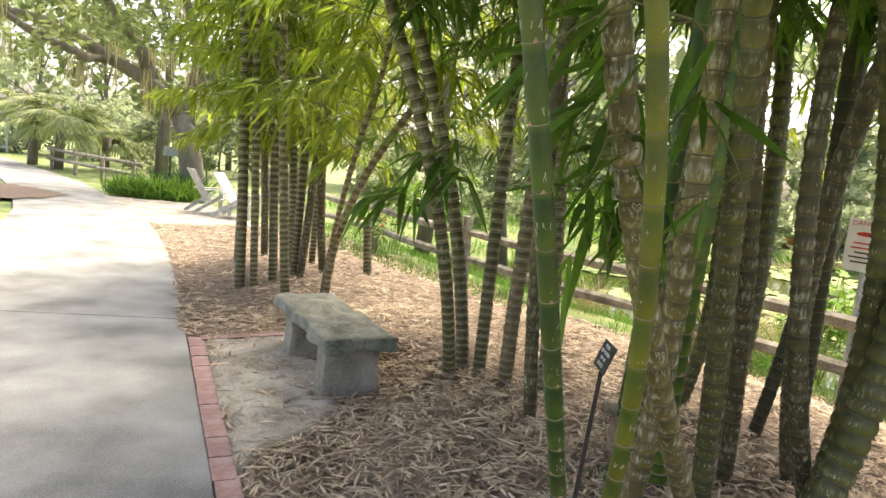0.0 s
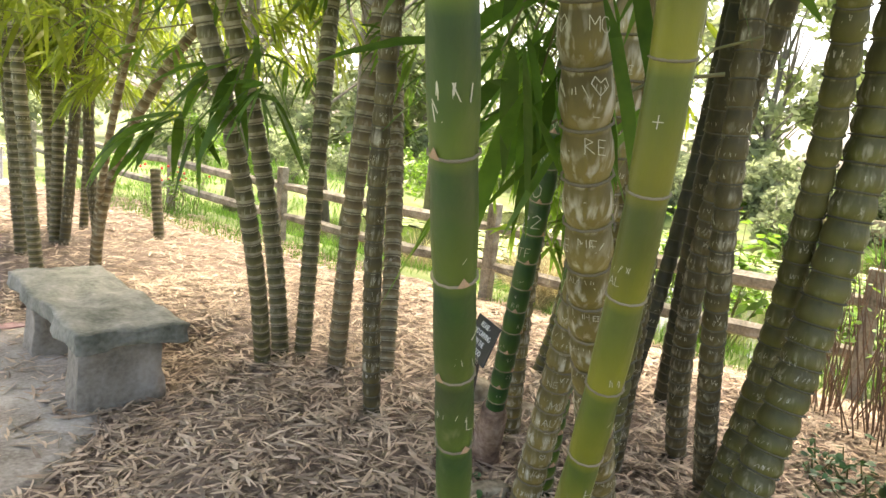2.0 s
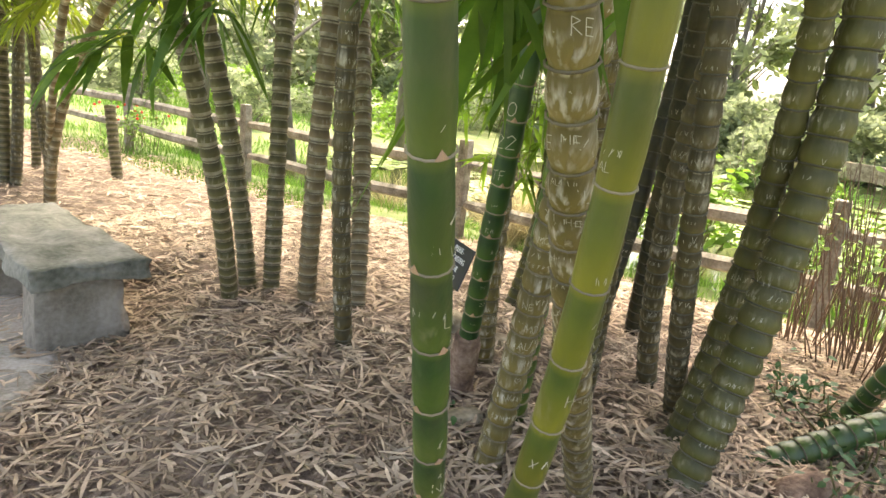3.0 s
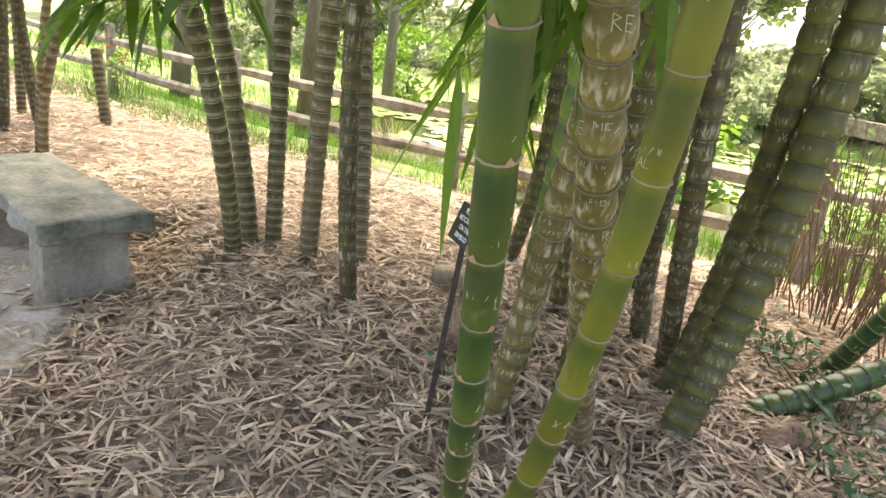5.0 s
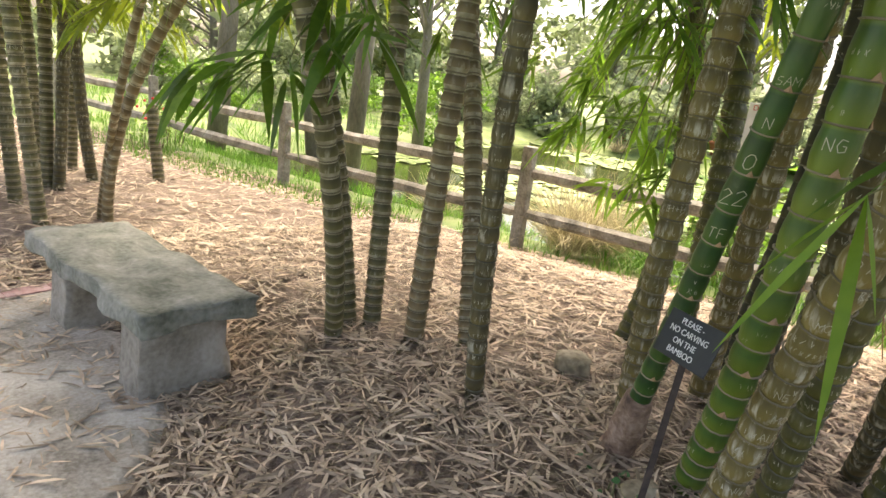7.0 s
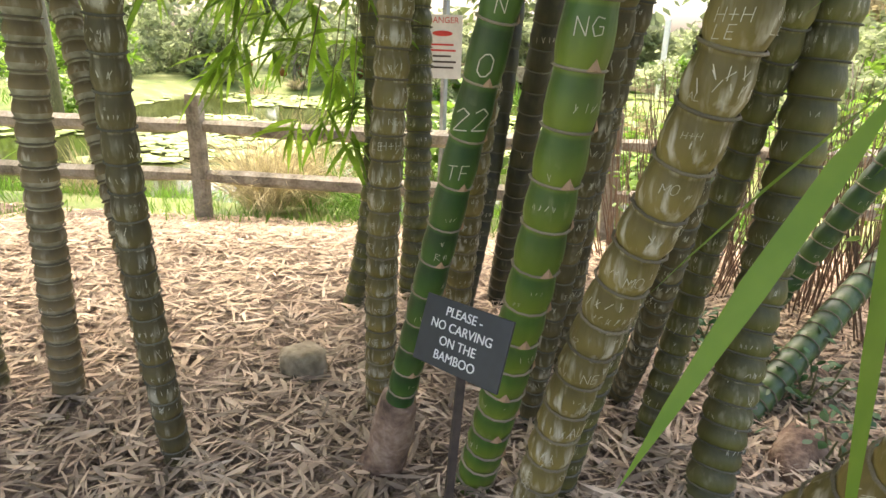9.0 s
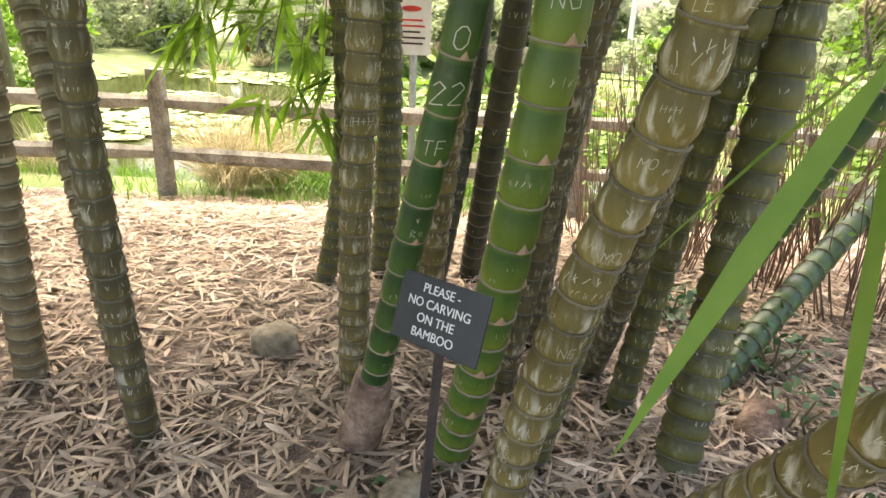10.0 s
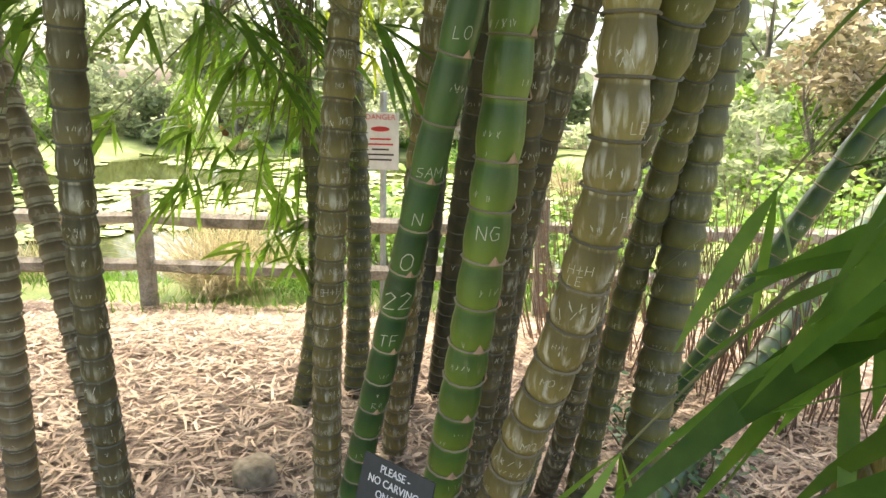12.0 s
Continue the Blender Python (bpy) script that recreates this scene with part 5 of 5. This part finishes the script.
palm(-9.3, 24.0, 1.6, 34, 1.15, 1, "fan palm with drooping pale fronds")
palm(-10.6, 25.2, 1.9, 30, 1.1, 2, "fan palm with drooping pale fronds")
palm(-8.3, 25.4, 1.2, 22, 0.9, 3, "low fan palm beside the path")
for i, (x, y, h) in enumerate([(-4.8, 16.3, 0.75), (-4.3, 16.1, 0.8), (-3.8, 16.0, 0.8), (-3.35, 15.9, 0.8), (-4.0, 16.7, 0.95), (-3.5, 16.6, 1.0)]):
    v, f = [], []
    rng = random.Random(600 + i)
    for _ in range(420):
        a = rng.uniform(0, 6.283)
        d = Vector((math.cos(a), math.sin(a), 0)) * rng.uniform(0.1, 0.9)
        d.z = 1
        leaf(v, f, Vector((rng.gauss(0, .2), rng.gauss(0, .16), -0.02)), d, h * rng.uniform(0.5, 1.1), 0.03, rng.uniform(0.1, 0.6), rng.uniform(0, 3))
    ob = mesh_object("strap_leaf_bush", v, f, DARKLEAF if i > 3 else SHRUB, smooth=False)
    ob.location = (x, y, ground_height(x, y))
    tagged(ob, "dense strap-leaved green bush beside the path", "bush", "strap-leaved bushes")
notice = thing("notice", (-4.1, 17.3, 0), "small grey board on a green post", "sign")
part("post", box(bmesh.new(), (0.05, 0.05, 1.1), pose(0, 0, 0.5), 0.005), DARKLEAF, notice, "green painted post")
part("board", box(bmesh.new(), (0.34, 0.03, 0.24), pose(0, -0.03, 1.1), 0.005), STEEL, notice, "plain grey board")

# mulch island across the path
island = sheet("mulch_island", steps((-11.0, -4.8, 26)), steps((11.5, 17.0, 24)), lambda x, y: 0.03 + 0.05 * max(0, 1 - math.hypot((x + 7.85) / 2.4, (y - 14.2) / 1.9)), BED, lambda x, y: math.hypot((x + 7.85) / 2.4, (y - 14.2) / 1.9) < 1)
tagged(island, "low brown mulch island across the path", "mulch", kind="structure")


# ---- white garden chairs ----
def garden_chair(x, y, turn, tilt):
    ob = thing("garden_chair", (x, y, ground_height(x, y) + 0.02), "weathered white slatted garden chair", "chair", "white garden chairs")
    ob.rotation_euler = (0, 0, radians(turn))
    ob.scale = (0.88, 0.88, 0.88)
    for i in range(5):
        part("back_slat", box(bmesh.new(), (0.09, 0.02, 0.85), pose(-0.22 + 0.11 * i, 0.30, 0.62, -tilt), 0.004), DULLWHITE, ob)
        part("seat_slat", box(bmesh.new(), (0.56, 0.085, 0.02), pose(0, -0.28 + 0.11 * i, 0.36 - 0.02 * i), 0.004), DULLWHITE, ob)
    for s in (-1, 1):
        part("arm", box(bmesh.new(), (0.12, 0.68, 0.022), pose(0.33 * s, -0.03, 0.56), 0.005), DULLWHITE, ob)
        part("front_leg", box(bmesh.new(), (0.03, 0.09, 0.56), pose(0.29 * s, -0.3, 0.28), 0.004), DULLWHITE, ob)
        part("back_leg", box(bmesh.new(), (0.03, 0.08, 0.75), pose(0.29 * s, 0.2, 0.24, 58), 0.004), DULLWHITE, ob)


garden_chair(-1.8, 13.1, 75, 34)
garden_chair(-2.4, 13.6, 120, 30)

# ---- far rails and gate ----
rails = thing("far_fence", (-6.2, 19.7, 0), "pale two-rail fence along the far path", "fence")
for i in range(4):
    part("post", box(bmesh.new(), (0.1, 0.1, 0.8), pose(0.9 - 1.3 * i, -1.2 + 1.6 * i, 0.35), 0.01), WOOD, rails)
for z in (0.35, 0.65):
    v, f = tube([(1.2, -1.6, z), (-1.0, 1.1, z), (-3.2, 3.8, z)], [0.05, 0.05, 0.05], 6)
    mesh_object("rail", v, f, WOOD, rails)
gate = thing("gate", (-16.6, 31.3, 0), "tall pale barred gate across the far path", "gate")
for i in range(9):
    part("bar", box(bmesh.new(), (0.07, 0.07, 1.9), pose(-2.4 + 0.6 * i, 0, 0.95), 0.006), STEEL, gate)
for z in (0.25, 1.75):
    part("rail", box(bmesh.new(), (5.0, 0.06, 0.08), pose(0, 0, z), 0.006), STEEL, gate)

# ---- far bank: low wall, pots ----
wall = thing("low_wall", (18.2, 9.5, 0.1), "low grey wall edging the far bank", "wall")
for i in range(7):
    part("block", box(bmesh.new(), (0.35, 0.98, 0.45), pose(0.15 * i - 0.4, -3 + i, 0.2, 0, 0, 8), 0.02), ROCK, wall)


def pot(x, y, z, r):
    ob = thing("plant_pot", (x, y, z), "terracotta pot with a small green plant", "plant pot", "terracotta pots")
    n = 14
    prof = [(0.6, 0.0), (0.95, 0.75), (1.08, 0.78), (1.08, 1.0), (0.92, 1.0), (0.86, 0.85)]
    v = [(r * a * math.cos(k * 6.283 / n), r * a * math.sin(k * 6.283 / n), r * 1.8 * b) for a, b in prof for k in range(n)]
    f = [(i * n + k, i * n + (k + 1) % n, (i + 1) * n + (k + 1) % n, (i + 1) * n + k) for i in range(len(prof) - 1) for k in range(n)]
    f += [tuple(range(n))[::-1], tuple(range((len(prof) - 1) * n, len(prof) * n))]
    mesh_object("pot", v, f, CLAY, ob)
    lv, lf = [], []
    rng = random.Random(int(x * 100))
    for _ in range(60):
        a = rng.uniform(0, 6.283)
        leaf(lv, lf, Vector((rng.gauss(0, .1), rng.gauss(0, .1), r * 1.7)), Vector((math.cos(a), math.sin(a), 1.3)), r * rng.uniform(1, 2.4), r * 0.25, 0.4, rng.uniform(0, 3))
    tagged(mesh_object("foliage", lv, lf, SHRUB, ob, smooth=False), kind="stuff")


rng = random.Random(3)
for i in range(14):
    s = -6 + i * 0.95 + rng.uniform(-.3, .3)
    x = FENCE_AT[0] + FENCE_N[0] * 17.2 - FENCE_N[1] * s
    y = FENCE_AT[1] + FENCE_N[1] * 17.2 + FENCE_N[0] * s
    pot(x, y, ground_height(x, y) - 0.03, rng.uniform(0.16, 0.26))

# ---- white swing post and bench on the far lawn ----
seat = thing("far_bench", (17.3, 5.8, 0), "white slatted bench with a tall post on the far lawn", "bench")
part("post", box(bmesh.new(), (0.12, 0.12, 1.9), pose(0, 0.5, 0.95), 0.01), WHITE, seat)
for i in range(3):
    part("slat", box(bmesh.new(), (0.12, 1.3, 0.03), pose(0.15 * i, 0, 0.45), 0.005), WHITE, seat)
    part("back_slat", box(bmesh.new(), (0.03, 1.3, 0.1), pose(0.42, 0, 0.6 + 0.15 * i), 0.005), WHITE, seat)
for s in (-0.55, 0.55):
    part("leg", box(bmesh.new(), (0.4, 0.06, 0.45), pose(0.15, s, 0.22), 0.006), WHITE, seat)

# pale flowering grass and reeds on the banks
rng = random.Random(17)
for i in range(16):
    x, y = fence_spot(rng, -5.2, -3.0, 3.5, 13.0)
    grass_clump(x, y, rng.uniform(0.6, 1.0), 170, rng.choice((BLADE, STRAW)), 800 + i, "reedy grass clump at the pond edge", 0.016)
rng = random.Random(91)
for i in range(26):
    d = rng.choice((rng.uniform(2.3, 3.4), rng.uniform(13.8, 16.2)))
    s = rng.uniform(-9, 8)
    x = FENCE_AT[0] + FENCE_N[0] * d - FENCE_N[1] * s
    y = FENCE_AT[1] + FENCE_N[1] * d + FENCE_N[0] * s
    if d < 5 and -2.5 < s < 3.0:
        continue
    grass_clump(x, y, rng.uniform(0.6, 1.2), 170, rng.choice((BLADE, STRAW, BLADE)), 700 + i, "reedy grass clump at the pond edge", 0.012 if d < 5 else 0.03)
